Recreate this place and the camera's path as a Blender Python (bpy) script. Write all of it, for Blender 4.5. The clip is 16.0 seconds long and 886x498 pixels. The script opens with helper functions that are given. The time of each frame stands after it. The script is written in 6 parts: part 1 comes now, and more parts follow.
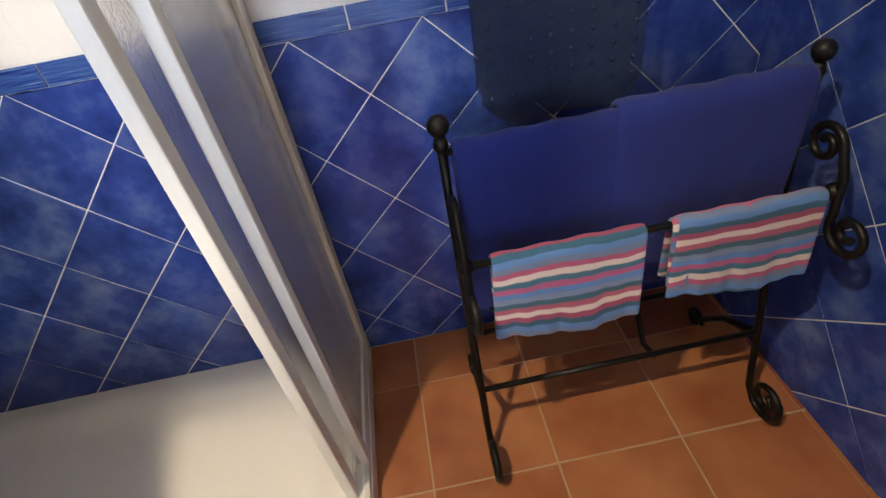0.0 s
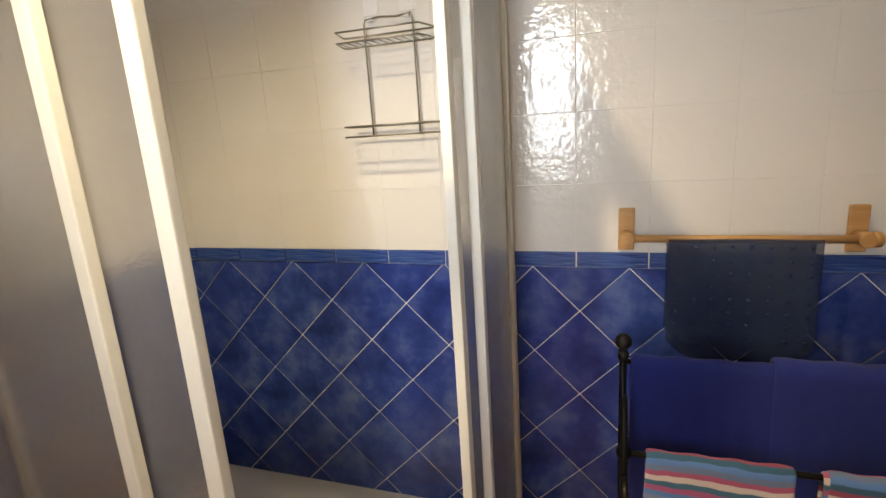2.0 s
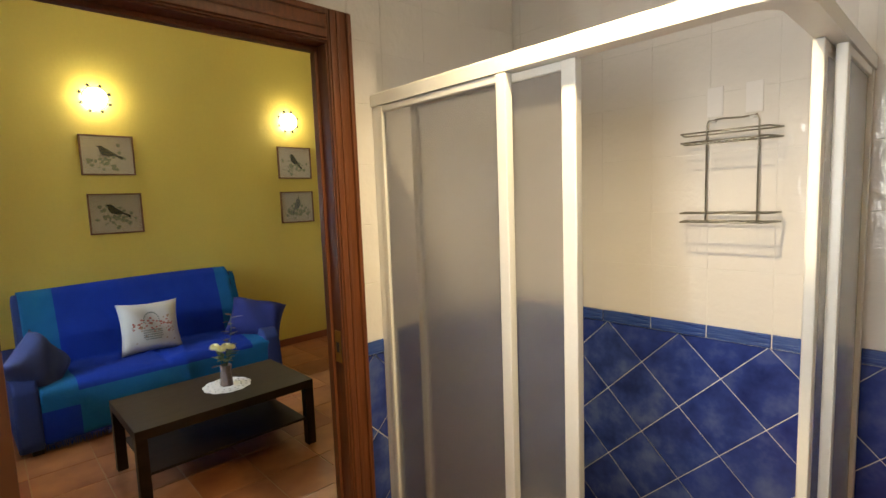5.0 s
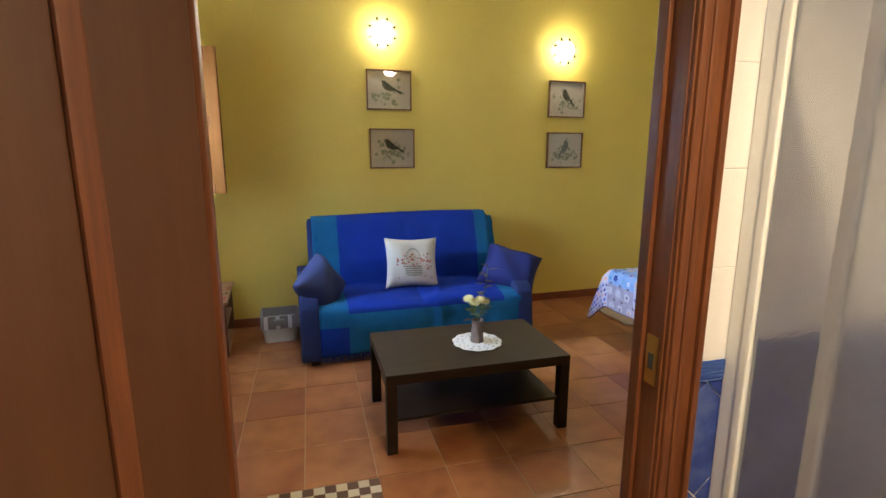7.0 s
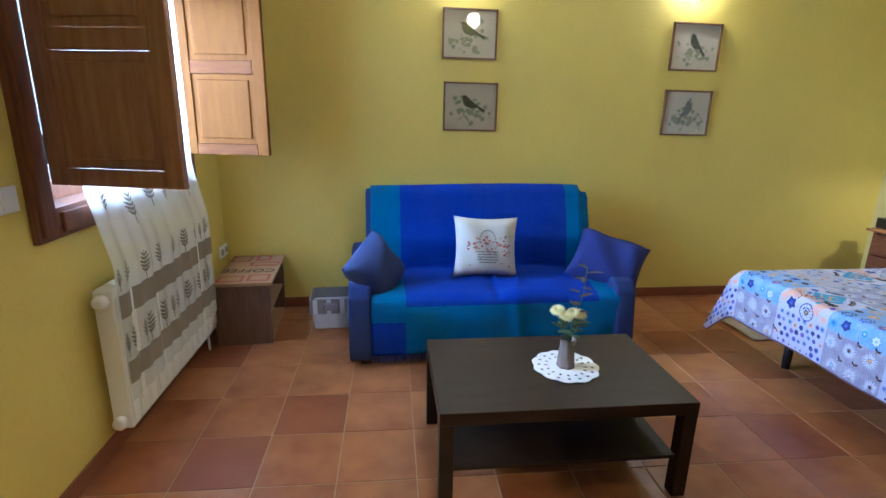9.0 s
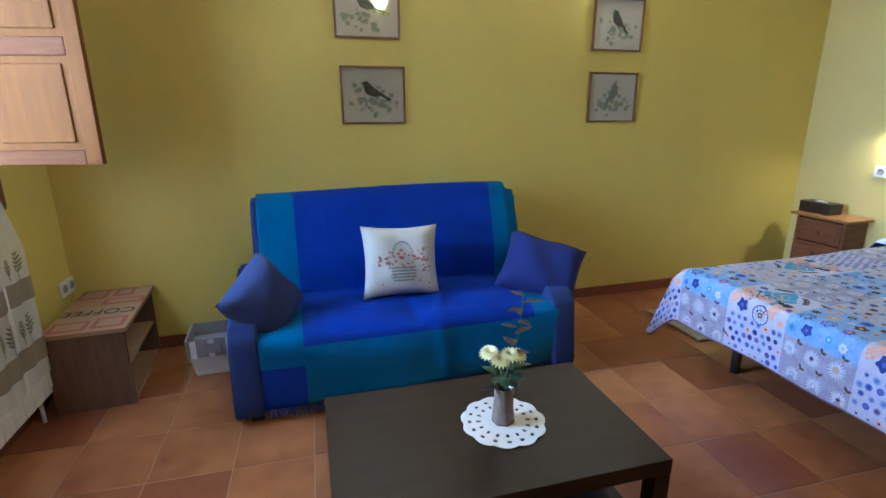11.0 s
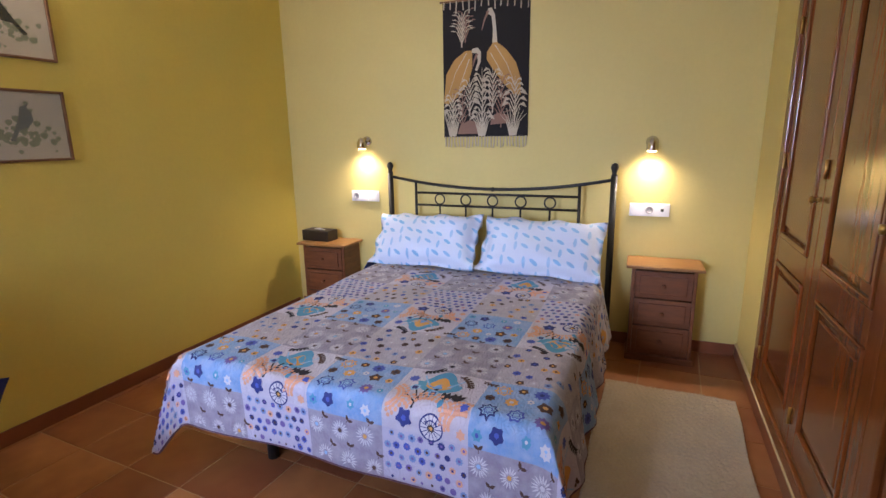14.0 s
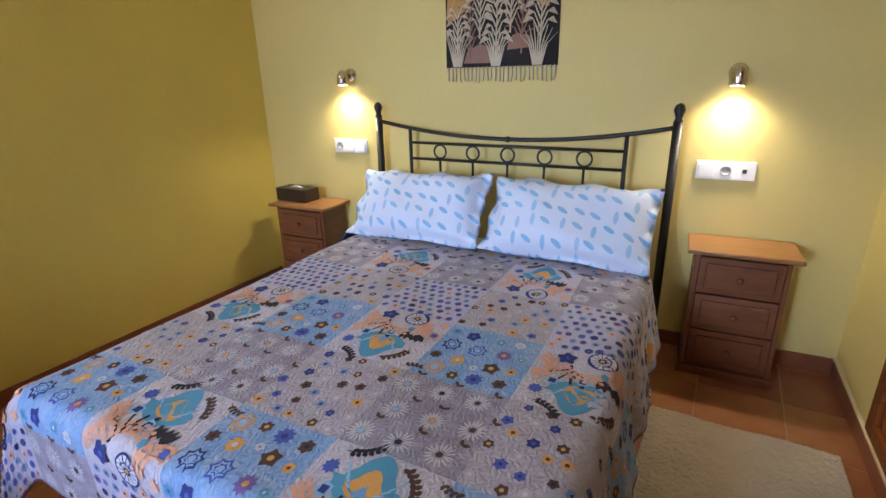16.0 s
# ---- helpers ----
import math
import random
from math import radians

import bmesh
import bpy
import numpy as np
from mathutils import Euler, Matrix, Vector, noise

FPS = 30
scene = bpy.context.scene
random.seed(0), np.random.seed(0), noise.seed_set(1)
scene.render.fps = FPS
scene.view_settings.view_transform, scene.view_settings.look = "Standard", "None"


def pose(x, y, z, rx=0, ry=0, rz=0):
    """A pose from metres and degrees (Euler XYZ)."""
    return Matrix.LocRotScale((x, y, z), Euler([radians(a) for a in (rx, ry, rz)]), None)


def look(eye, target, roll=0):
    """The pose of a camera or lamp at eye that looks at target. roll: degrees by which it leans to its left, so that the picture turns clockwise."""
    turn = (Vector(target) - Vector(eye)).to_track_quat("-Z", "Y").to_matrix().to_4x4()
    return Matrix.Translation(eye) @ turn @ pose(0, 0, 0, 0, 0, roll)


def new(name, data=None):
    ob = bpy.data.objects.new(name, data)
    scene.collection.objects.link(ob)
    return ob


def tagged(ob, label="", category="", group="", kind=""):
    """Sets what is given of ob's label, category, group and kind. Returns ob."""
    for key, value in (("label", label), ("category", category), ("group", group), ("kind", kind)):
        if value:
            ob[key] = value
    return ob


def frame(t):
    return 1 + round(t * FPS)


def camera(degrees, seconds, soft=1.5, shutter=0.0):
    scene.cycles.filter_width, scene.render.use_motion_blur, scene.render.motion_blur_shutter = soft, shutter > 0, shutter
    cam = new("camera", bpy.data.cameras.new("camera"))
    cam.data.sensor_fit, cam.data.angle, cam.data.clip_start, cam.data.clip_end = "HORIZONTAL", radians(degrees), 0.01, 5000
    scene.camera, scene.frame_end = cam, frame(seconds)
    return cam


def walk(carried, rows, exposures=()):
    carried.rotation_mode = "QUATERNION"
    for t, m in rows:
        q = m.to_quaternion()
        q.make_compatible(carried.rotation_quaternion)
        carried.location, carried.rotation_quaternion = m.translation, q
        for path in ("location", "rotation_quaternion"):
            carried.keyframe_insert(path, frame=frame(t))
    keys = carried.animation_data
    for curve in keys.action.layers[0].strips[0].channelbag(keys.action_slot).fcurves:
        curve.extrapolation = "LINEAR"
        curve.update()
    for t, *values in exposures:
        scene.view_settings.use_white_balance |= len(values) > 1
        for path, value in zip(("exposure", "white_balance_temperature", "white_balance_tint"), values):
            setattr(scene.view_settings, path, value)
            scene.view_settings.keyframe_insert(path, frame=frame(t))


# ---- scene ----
cam = camera(83.5, 16.0)
PATH = [
    (0, (0.145, 0.639, 1.277), (0.201, 2.178, 0.001), -10.2),
    (0.5, (0.198, 0.567, 1.271), (0.383, 2.247, 0.2), -6.7),
    (1, (0.237, 0.423, 1.255), (0.21, 2.227, 0.393), -4.9),
    (1.5, (0.213, 0.329, 1.303), (-0.1, 2.185, 0.629), -4.4),
    (2, (0.151, 0.23, 1.415), (-0.46, 2.079, 0.961), -3.7),
    (2.5, (0.121, 0.112, 1.507), (-0.641, 1.94, 1.23), -2.8),
    (3, (0.117, 0.033, 1.545), (-0.721, 1.841, 1.375), -0.9),
    (3.5, (0.144, -0.003, 1.587), (-0.713, 1.798, 1.444), -0.2),
    (4, (0.167, -0.042, 1.597), (-0.727, 1.741, 1.46), -0.1),
    (4.5, (0.152, -0.097, 1.579), (-0.943, 1.571, 1.432), -0.7),
    (5, (0.094, -0.159, 1.533), (-1.358, 1.201, 1.33), -2.1),
    (5.2, (0.048, -0.169, 1.517), (-1.547, 1.017, 1.298), -2.5),
    (7.3, (-0.607, 0.035, 1.475), (-2.509, 0.499, 1.062), 0.2),
    (7.5, (-0.675, 0.051, 1.468), (-2.581, 0.479, 1.036), 0.2),
    (8, (-0.894, 0.119, 1.465), (-2.818, 0.406, 1.0), 1.7),
    (8.2, (-0.965, 0.146, 1.466), (-2.893, 0.377, 0.987), 2.2),
    (10.3, (-1.479, 0.164, 1.419), (-3.384, 0.385, 0.851), 0.4),
    (10.5, (-1.534, 0.201, 1.422), (-3.439, 0.439, 0.859), -0.2),
    (11, (-1.691, 0.336, 1.427), (-3.554, 0.815, 0.882), -0.2),
    (11.5, (-1.805, 0.439, 1.42), (-3.521, 1.31, 0.875), 0.1),
    (12, (-1.957, 0.537, 1.398), (-3.37, 1.844, 0.855), -0.7),
    (12.5, (-2.003, 0.598, 1.408), (-3.102, 2.183, 0.877), -1.8),
    (13, (-2.02, 0.694, 1.425), (-2.938, 2.41, 0.967), -1.7),
    (13.5, (-2.073, 0.849, 1.426), (-2.931, 2.605, 1.004), -1.5),
    (14, (-2.127, 1.045, 1.414), (-2.953, 2.813, 0.975), -0.9),
    (14.5, (-2.209, 1.241, 1.401), (-2.999, 3.015, 0.922), -1.0),
    (15, (-2.287, 1.43, 1.374), (-3.057, 3.192, 0.821), -1.6),
    (15.5, (-2.295, 1.625, 1.359), (-3.134, 3.335, 0.75), -1.9),
    (16, (-2.265, 1.874, 1.366), (-3.207, 3.513, 0.714), -1.2),
]
walk(cam, [(t, look(eye, target, roll)) for t, eye, target, roll in PATH], [(0, 0.1, 5800, 10), (1.5, -0.15, 6500, 8), (3, -0.4, 7100, 8), (5, -0.4, 7300, 8), (7.5, 0.2, 6100, 12), (8.2, 0.3, 5500, 10), (10.5, 0.2, 5100, 8), (11.5, -0.1, 5700, 10), (12.5, -0.15, 6600, 22), (13.5, -0.1, 6600, 26), (16, -0.15, 6400, 18)])

# ---- world, sun and large lights ----
world = bpy.data.worlds.new("world")
scene.world = world
world.use_nodes = True
wn = world.node_tree.nodes
sky = wn.new("ShaderNodeTexSky")
sky.sky_type, sky.sun_disc, sky.sun_elevation, sky.sun_rotation = "NISHITA", False, radians(44), radians(-34)
world.node_tree.links.new(sky.outputs[0], wn["Background"].inputs[0])
wn["Background"].inputs[1].default_value = 0.12


def lamp(name, kind, energy, colour, m, **sizes):
    d = bpy.data.lights.new(name, kind)
    d.energy, d.color = energy, colour
    for k, v in sizes.items():
        if k == "size":
            d.size = v
        elif k == "size_y":
            d.shape, d.size_y = "RECTANGLE", v
        elif k == "spread":
            d.spread = radians(v)
        elif k == "soft":
            d.shadow_soft_size = v
        elif k == "cone":
            d.spot_size, d.spot_blend = radians(v), 1.0
    ob = new(name, d)
    ob.matrix_world = m
    return ob


lamp("sun", "SUN", 3.0, (1, 0.95, 0.86), look((-8, 9, 10), (-2, 0, 0)))
DAY = (0.56, 0.74, 1.0)
lamp("bedroom_window_light", "AREA", 360, DAY, look((-3.55, -3.0, 2.0), (-3.3, 2, 1.1)), size=1.7, size_y=1.5, spread=80)
lamp("bathroom_window_light", "AREA", 4.5, (0.90, 0.94, 1.0), look((-0.27, -0.84, 1.62), (-0.27, 2, 1.5)), size=0.44, size_y=0.96, spread=65)

# ---- materials ----


class Nodes:
    """Short hand for a node material."""

    def __init__(self, name):
        self.m = bpy.data.materials.new(name)
        self.m.use_nodes = True
        self.t = self.m.node_tree
        self.b = self.t.nodes["Principled BSDF"]

    def put(self, socket, v):
        if isinstance(v, bpy.types.NodeSocket):
            self.t.links.new(v, socket)
        elif isinstance(v, (tuple, list)) and len(v) == 3 and socket.type == "RGBA":
            socket.default_value = (*v, 1)
        else:
            socket.default_value = v

    def n(self, kind, out=0, ins=(), **attrs):
        node = self.t.nodes.new(kind)
        for k, v in attrs.items():
            if k == "operation":
                node.operation = v
            elif k == "data_type":
                node.data_type = v
            elif k == "blend_type":
                node.blend_type = v
            elif k == "feature":
                node.feature = v
            elif k == "bands":
                node.bands_direction = v
        for key, v in dict(ins).items():
            self.put(node.inputs[key], v)
        return node.outputs[out]

    def co(self, which="Object"):
        return self.n("ShaderNodeTexCoord", which)

    def scaled(self, v, s):
        return self.n("ShaderNodeMapping", 0, {"Vector": v, "Scale": s})

    def noise(self, v, scale, detail=3, rough=0.55):
        return self.n("ShaderNodeTexNoise", 0, {"Vector": v, "Scale": scale, "Detail": detail, "Roughness": rough})

    def math(self, op, a, b=0.0):
        return self.n("ShaderNodeMath", 0, {0: a, 1: b}, operation=op)

    def mix(self, f, a, b, blend="MIX"):
        node = self.t.nodes.new("ShaderNodeMix")
        node.data_type, node.blend_type = "RGBA", blend
        self.put(node.inputs[0], f)
        self.put(node.inputs[6], a)
        self.put(node.inputs[7], b)
        return node.outputs[2]

    def ramp(self, f, stops):
        node = self.t.nodes.new("ShaderNodeValToRGB")
        el = node.color_ramp.elements
        while len(el) < len(stops):
            el.new(0.5)
        for e, (p, c) in zip(el, stops):
            e.position, e.color = p, (*c, 1)
        self.put(node.inputs[0], f)
        return node.outputs[0]

    def step(self, v, lo, hi):
        return self.n("ShaderNodeMapRange", 0, {"Value": v, "From Min": lo, "From Max": hi})

    def bump(self, h, strength, dist=0.01):
        self.put(self.b.inputs["Normal"], self.n("ShaderNodeBump", 0, {"Height": h, "Strength": strength, "Distance": dist}))

    def rand(self):
        return self.n("ShaderNodeObjectInfo", "Random")


def shade(c, f):
    return tuple(min(1, v * f) for v in c)


def plain(name, col, rough=0.5, metal=0.0, var=0.12, scale=6.0, bump=0.15, bscale=90.0, dist=0.002, rvar=0.1, each=0.0):
    """Paint, plastic, metal, cloth: one colour with stains at one scale and grain at another."""
    k = Nodes(name)
    v = k.co()
    big, fine = k.noise(v, scale, 4), k.noise(v, bscale, 2)
    c = k.mix(big, shade(col, 1 - var), shade(col, 1 + var))
    c = k.mix(k.math("MULTIPLY", fine, 0.25), c, shade(col, 0.75))
    if each:
        c = k.mix(k.math("MULTIPLY", k.rand(), each), c, shade(col, 0.45))
    k.put(k.b.inputs["Base Color"], c)
    k.put(k.b.inputs["Roughness"], k.math("ADD", k.math("MULTIPLY", big, rvar), rough - rvar / 2))
    k.b.inputs["Metallic"].default_value = metal
    k.bump(fine, bump, dist)
    return k.m


def wood(name, dark, light, rough=0.4, grain=(1.0, 1.0, 14.0), axis="X", scale=5.0, bump=0.12):
    """Grain along the long axis of the piece: give the axis of the rings' stretch as a scale per axis."""
    k = Nodes(name)
    v = k.scaled(k.co(), grain)
    warp = k.noise(v, scale, 5, 0.6)
    fine = k.noise(v, scale * 9, 3, 0.7)
    big = k.noise(k.co(), 2.3, 3)
    f = k.math("ADD", k.math("MULTIPLY", warp, 0.7), k.math("MULTIPLY", fine, 0.3))
    c = k.ramp(f, [(0.3, dark), (0.52, tuple((a + b) / 2 for a, b in zip(dark, light))), (0.72, light)])
    c = k.mix(k.math("MULTIPLY", big, 0.5), c, shade(dark, 1.1))
    k.put(k.b.inputs["Base Color"], c)
    k.put(k.b.inputs["Roughness"], k.math("ADD", k.math("MULTIPLY", fine, 0.2), rough - 0.1))
    if bump > 0.02:
        k.bump(fine, bump, 0.002)
    return k.m


def cloth(name, col, var=0.15, weave=420.0, sheen=0.08, rough=0.9, folds=0.25):
    k = Nodes(name)
    v = k.co()
    big = k.noise(v, 5, 4)
    f = k.noise(v, weave, 2)
    c = k.mix(big, shade(col, 1 - var), shade(col, 1 + var))
    c = k.mix(k.math("MULTIPLY", f, 0.5), c, shade(col, 0.6))
    k.put(k.b.inputs["Base Color"], c)
    k.b.inputs["Roughness"].default_value = rough
    k.b.inputs["Sheen Weight"].default_value = sheen
    h = k.math("ADD", k.math("MULTIPLY", f, 0.12), k.math("MULTIPLY", k.noise(v, 11, 5, 0.62), folds * 1.6))
    k.bump(h, 0.5, 0.012)
    return k.m


def emit(name, col, strength):
    k = Nodes(name)
    k.put(k.b.inputs["Base Color"], (0.9, 0.88, 0.82))
    k.put(k.b.inputs["Emission Color"], col)
    k.b.inputs["Emission Strength"].default_value = strength
    k.put(k.b.inputs["Roughness"], k.math("ADD", k.math("MULTIPLY", k.noise(k.co(), 20), 0.1), 0.3))
    return k.m


def tile_white():
    k = Nodes("white_glazed_tile")
    v = k.co()
    big, wave = k.noise(v, 3, 3), k.noise(v, 42, 2)
    shift = k.n("ShaderNodeVectorMath", 0, {0: v, 1: k.n("ShaderNodeCombineXYZ", 0, {0: k.math("MULTIPLY", k.rand(), 9)})}, operation="ADD")
    k.put(k.b.inputs["Base Color"], k.mix(big, (0.74, 0.73, 0.72), (0.82, 0.81, 0.80)))
    k.put(k.b.inputs["Roughness"], k.math("ADD", k.math("MULTIPLY", big, 0.05), 0.05))
    k.b.inputs["Specular IOR Level"].default_value = 0.9
    k.bump(k.math("ADD", k.noise(shift, 26, 2), k.math("MULTIPLY", wave, 0.5)), 0.22, 0.01)
    return k.m


def tile_blue():
    k = Nodes("blue_cloudy_tile")
    v = k.co()
    cloud = k.noise(k.n("ShaderNodeVectorMath", 0, {0: v, 1: k.n("ShaderNodeCombineXYZ", 0, {0: k.math("MULTIPLY", k.rand(), 7)})}, operation="ADD"), 7, 4, 0.6)
    c = k.ramp(cloud, [(0.32, (0.016, 0.030, 0.14)), (0.5, (0.036, 0.070, 0.29)), (0.72, (0.13, 0.19, 0.42))])
    c = k.mix(k.math("MULTIPLY", k.rand(), 0.45), c, (0.012, 0.025, 0.24))
    k.put(k.b.inputs["Base Color"], c)
    k.put(k.b.inputs["Roughness"], k.math("ADD", k.math("MULTIPLY", cloud, 0.12), 0.10))
    k.bump(k.noise(v, 30, 3), 0.1, 0.006)
    return k.m


def tile_border():
    k = Nodes("blue_brushed_border_tile")
    v = k.scaled(k.co(), (5, 5, 260))
    f = k.noise(v, 1.6, 4, 0.7)
    c = k.ramp(f, [(0.38, (0.01, 0.02, 0.17)), (0.5, (0.03, 0.08, 0.32)), (0.6, (0.06, 0.12, 0.34)), (0.72, (0.28, 0.38, 0.55))])
    k.put(k.b.inputs["Base Color"], c)
    k.b.inputs["Roughness"].default_value = 0.16
    k.bump(f, 0.35, 0.004)
    return k.m


def terracotta():
    k = Nodes("terracotta_floor_tile")
    r = k.rand()
    sh = k.t.nodes.new("ShaderNodeCombineXYZ")
    k.put(sh.inputs[0], k.math("MULTIPLY", r, 37.0))
    k.put(sh.inputs[1], k.math("MULTIPLY", r, 91.0))
    add = k.t.nodes.new("ShaderNodeVectorMath")
    k.put(add.inputs[0], k.co())
    k.put(add.inputs[1], sh.outputs[0])
    v = add.outputs[0]
    big, mid = k.noise(v, 3.0, 2, 0.45), k.noise(v, 9, 2, 0.45)
    c = k.mix(k.step(k.math("ADD", k.math("MULTIPLY", mid, 0.35), k.math("MULTIPLY", big, 0.65)), 0.34, 0.66), (0.23, 0.068, 0.024), (0.42, 0.178, 0.068))
    c = k.mix(k.math("MULTIPLY", k.step(k.math("FRACT", k.math("MULTIPLY", r, 7.3)), 0.72, 0.86), 0.75), c, k.mix(mid, (0.16, 0.035, 0.017), (0.24, 0.066, 0.030)))
    c = k.mix(k.math("MULTIPLY", k.step(k.noise(v, 7, 2, 0.45), 0.3, 0.9), 0.2), c, (0.20, 0.072, 0.036))
    k.put(k.b.inputs["Base Color"], c)
    k.b.inputs["Roughness"].default_value = 0.32
    return k.m


def frosted():
    k = Nodes("frosted_acrylic")
    v = k.co()
    k.put(k.b.inputs["Base Color"], k.mix(k.noise(v, 4), (0.78, 0.78, 0.80), (0.86, 0.86, 0.87)))
    k.b.inputs["Roughness"].default_value = 0.27
    k.b.inputs["IOR"].default_value = 1.2
    k.b.inputs["Transmission Weight"].default_value = 0.9
    k.bump(k.noise(v, 160, 2), 0.35, 0.004)
    return k.m


def sheer():
    k = Nodes("sheer_curtain_cloth")
    v = k.co()
    mixer = k.t.nodes.new("ShaderNodeMixShader")
    clear = k.t.nodes.new("ShaderNodeBsdfTransparent")
    tl = k.t.nodes.new("ShaderNodeBsdfTranslucent")
    tl.inputs[0].default_value = (0.9, 0.9, 0.88, 1)
    m2 = k.t.nodes.new("ShaderNodeMixShader")
    k.put(k.b.inputs["Base Color"], k.mix(k.noise(v, 9), (0.82, 0.80, 0.74), (0.9, 0.89, 0.85)))
    k.b.inputs["Roughness"].default_value = 0.9
    k.bump(k.noise(v, 500, 2), 0.3, 0.001)
    mixer.inputs[0].default_value = 0.45
    k.t.links.new(k.b.outputs[0], mixer.inputs[1])
    k.t.links.new(tl.outputs[0], mixer.inputs[2])
    m2.inputs[0].default_value = 0.3
    k.t.links.new(mixer.outputs[0], m2.inputs[1])
    k.t.links.new(clear.outputs[0], m2.inputs[2])
    k.t.links.new(m2.outputs[0], k.t.nodes["Material Output"].inputs[0])
    return k.m


def coverlet_cloth():
    """Quilted cotton in square patches of white, sky blue, beige and taupe; the UV is in metres, v from the hem."""
    k = Nodes("patchwork_print_cotton")
    uv = k.co("UV")
    sp = k.t.nodes.new("ShaderNodeSeparateXYZ")
    k.put(sp.inputs[0], uv)
    col = k.math("FLOORED_MODULO", k.math("FLOOR", k.math("DIVIDE", sp.outputs[0], PATCH)), 2.0)
    row = k.math("FLOOR", k.math("DIVIDE", sp.outputs[1], PATCH_ROW))
    which = k.math("ADD", k.math("MULTIPLY", row, 2.0), col)
    tints = {"dense": (0.45, 0.44, 0.61), "daisy": (0.25, 0.225, 0.33), "motif": (0.50, 0.48, 0.61), "blue": (0.14, 0.32, 0.66), "small": (0.37, 0.34, 0.43)}
    c = (0.30, 0.28, 0.33)
    for i, kind in enumerate(PATCHES):
        m = k.math("COMPARE", which, float(i))
        m.node.inputs[2].default_value = 0.3
        c = k.mix(m, c, tints[kind])
    c = k.mix(k.math("MULTIPLY", k.step(k.noise(uv, 18, 4, 0.6), 0.4, 0.75), 0.35), c, (0.62, 0.62, 0.74))
    c = k.mix(k.math("MULTIPLY", k.noise(uv, 500, 2), 0.25), c, (0.2, 0.2, 0.28))
    k.put(k.b.inputs["Base Color"], c)
    k.b.inputs["Roughness"].default_value = 0.85
    k.b.inputs["Sheen Weight"].default_value = 0.15
    quilt = k.n("ShaderNodeTexWave", 1, {"Vector": uv, "Scale": 16.0, "Distortion": 9.0, "Detail": 1.0, "Detail Scale": 2.2})
    k.bump(k.math("ADD", k.math("MULTIPLY", quilt, 0.35), k.math("ADD", k.noise(uv, 26, 3), k.math("MULTIPLY", k.noise(uv, 400, 2), 0.2))), 0.45, 0.01)
    return k.m


# patches of the coverlet, row by row from the hem: first the even column, then the odd one
PATCH, PATCH_ROW = 0.315, 0.325
PATCHES = ("dense", "daisy", "motif", "blue", "daisy", "small", "blue", "motif", "small", "dense", "motif", "daisy")


def stripes(name, cols, along="Z", pitch=0.012, wob=0.25):
    """Cloth woven in bands of many colours across one axis of its UV."""
    k = Nodes(name)
    uv = k.co("UV")
    sep = k.t.nodes.new("ShaderNodeSeparateXYZ")
    k.put(sep.inputs[0], uv)
    v = k.math("ADD", sep.outputs[1], k.math("MULTIPLY", k.noise(uv, 9, 2), 0.02))
    f = k.math("FRACT", k.math("DIVIDE", v, pitch * len(cols)))
    stops = []
    for i, c in enumerate(cols):
        stops += [(i / len(cols) + 0.001, c), ((i + 1) / len(cols) - 0.012, c)]
    c = k.ramp(f, stops)
    fuzz = k.noise(uv, 600, 2)
    k.put(k.b.inputs["Base Color"], k.mix(k.math("MULTIPLY", fuzz, 0.3), c, (0.06, 0.06, 0.12)))
    k.b.inputs["Roughness"].default_value = 0.95
    k.b.inputs["Sheen Weight"].default_value = 0.08
    k.bump(fuzz, 0.5, 0.004)
    return k.m


def leaf_print():
    k = Nodes("white_cotton_with_pale_blue_leaves")
    uv = k.co("UV")
    vor = k.t.nodes.new("ShaderNodeTexVoronoi")
    vor.voronoi_dimensions = "2D"
    k.put(vor.inputs["Vector"], uv)
    vor.inputs["Scale"].default_value, vor.inputs["Randomness"].default_value = 14, 0.35
    loc = k.n("ShaderNodeVectorMath", 0, {0: uv, 1: vor.outputs["Position"]}, operation="SUBTRACT")
    rnd = k.n("ShaderNodeSeparateColor", 0, {0: vor.outputs["Color"]})
    rot = k.n("ShaderNodeVectorRotate", 0, {"Vector": loc, "Angle": k.math("ADD", 0.5, k.math("MULTIPLY", k.math("GREATER_THAN", rnd, 0.5), 1.1))})
    d = k.n("ShaderNodeVectorMath", 1, {0: k.scaled(rot, (1, 2.6, 1))}, operation="LENGTH")
    c = k.mix(k.math("LESS_THAN", d, 0.028), (0.62, 0.70, 0.90), k.mix(rnd, (0.20, 0.47, 0.78), (0.36, 0.56, 0.82)))
    k.put(k.b.inputs["Base Color"], c)
    k.b.inputs["Roughness"].default_value = 0.85
    k.bump(k.noise(k.co(), 16, 4), 0.35, 0.015)
    return k.m


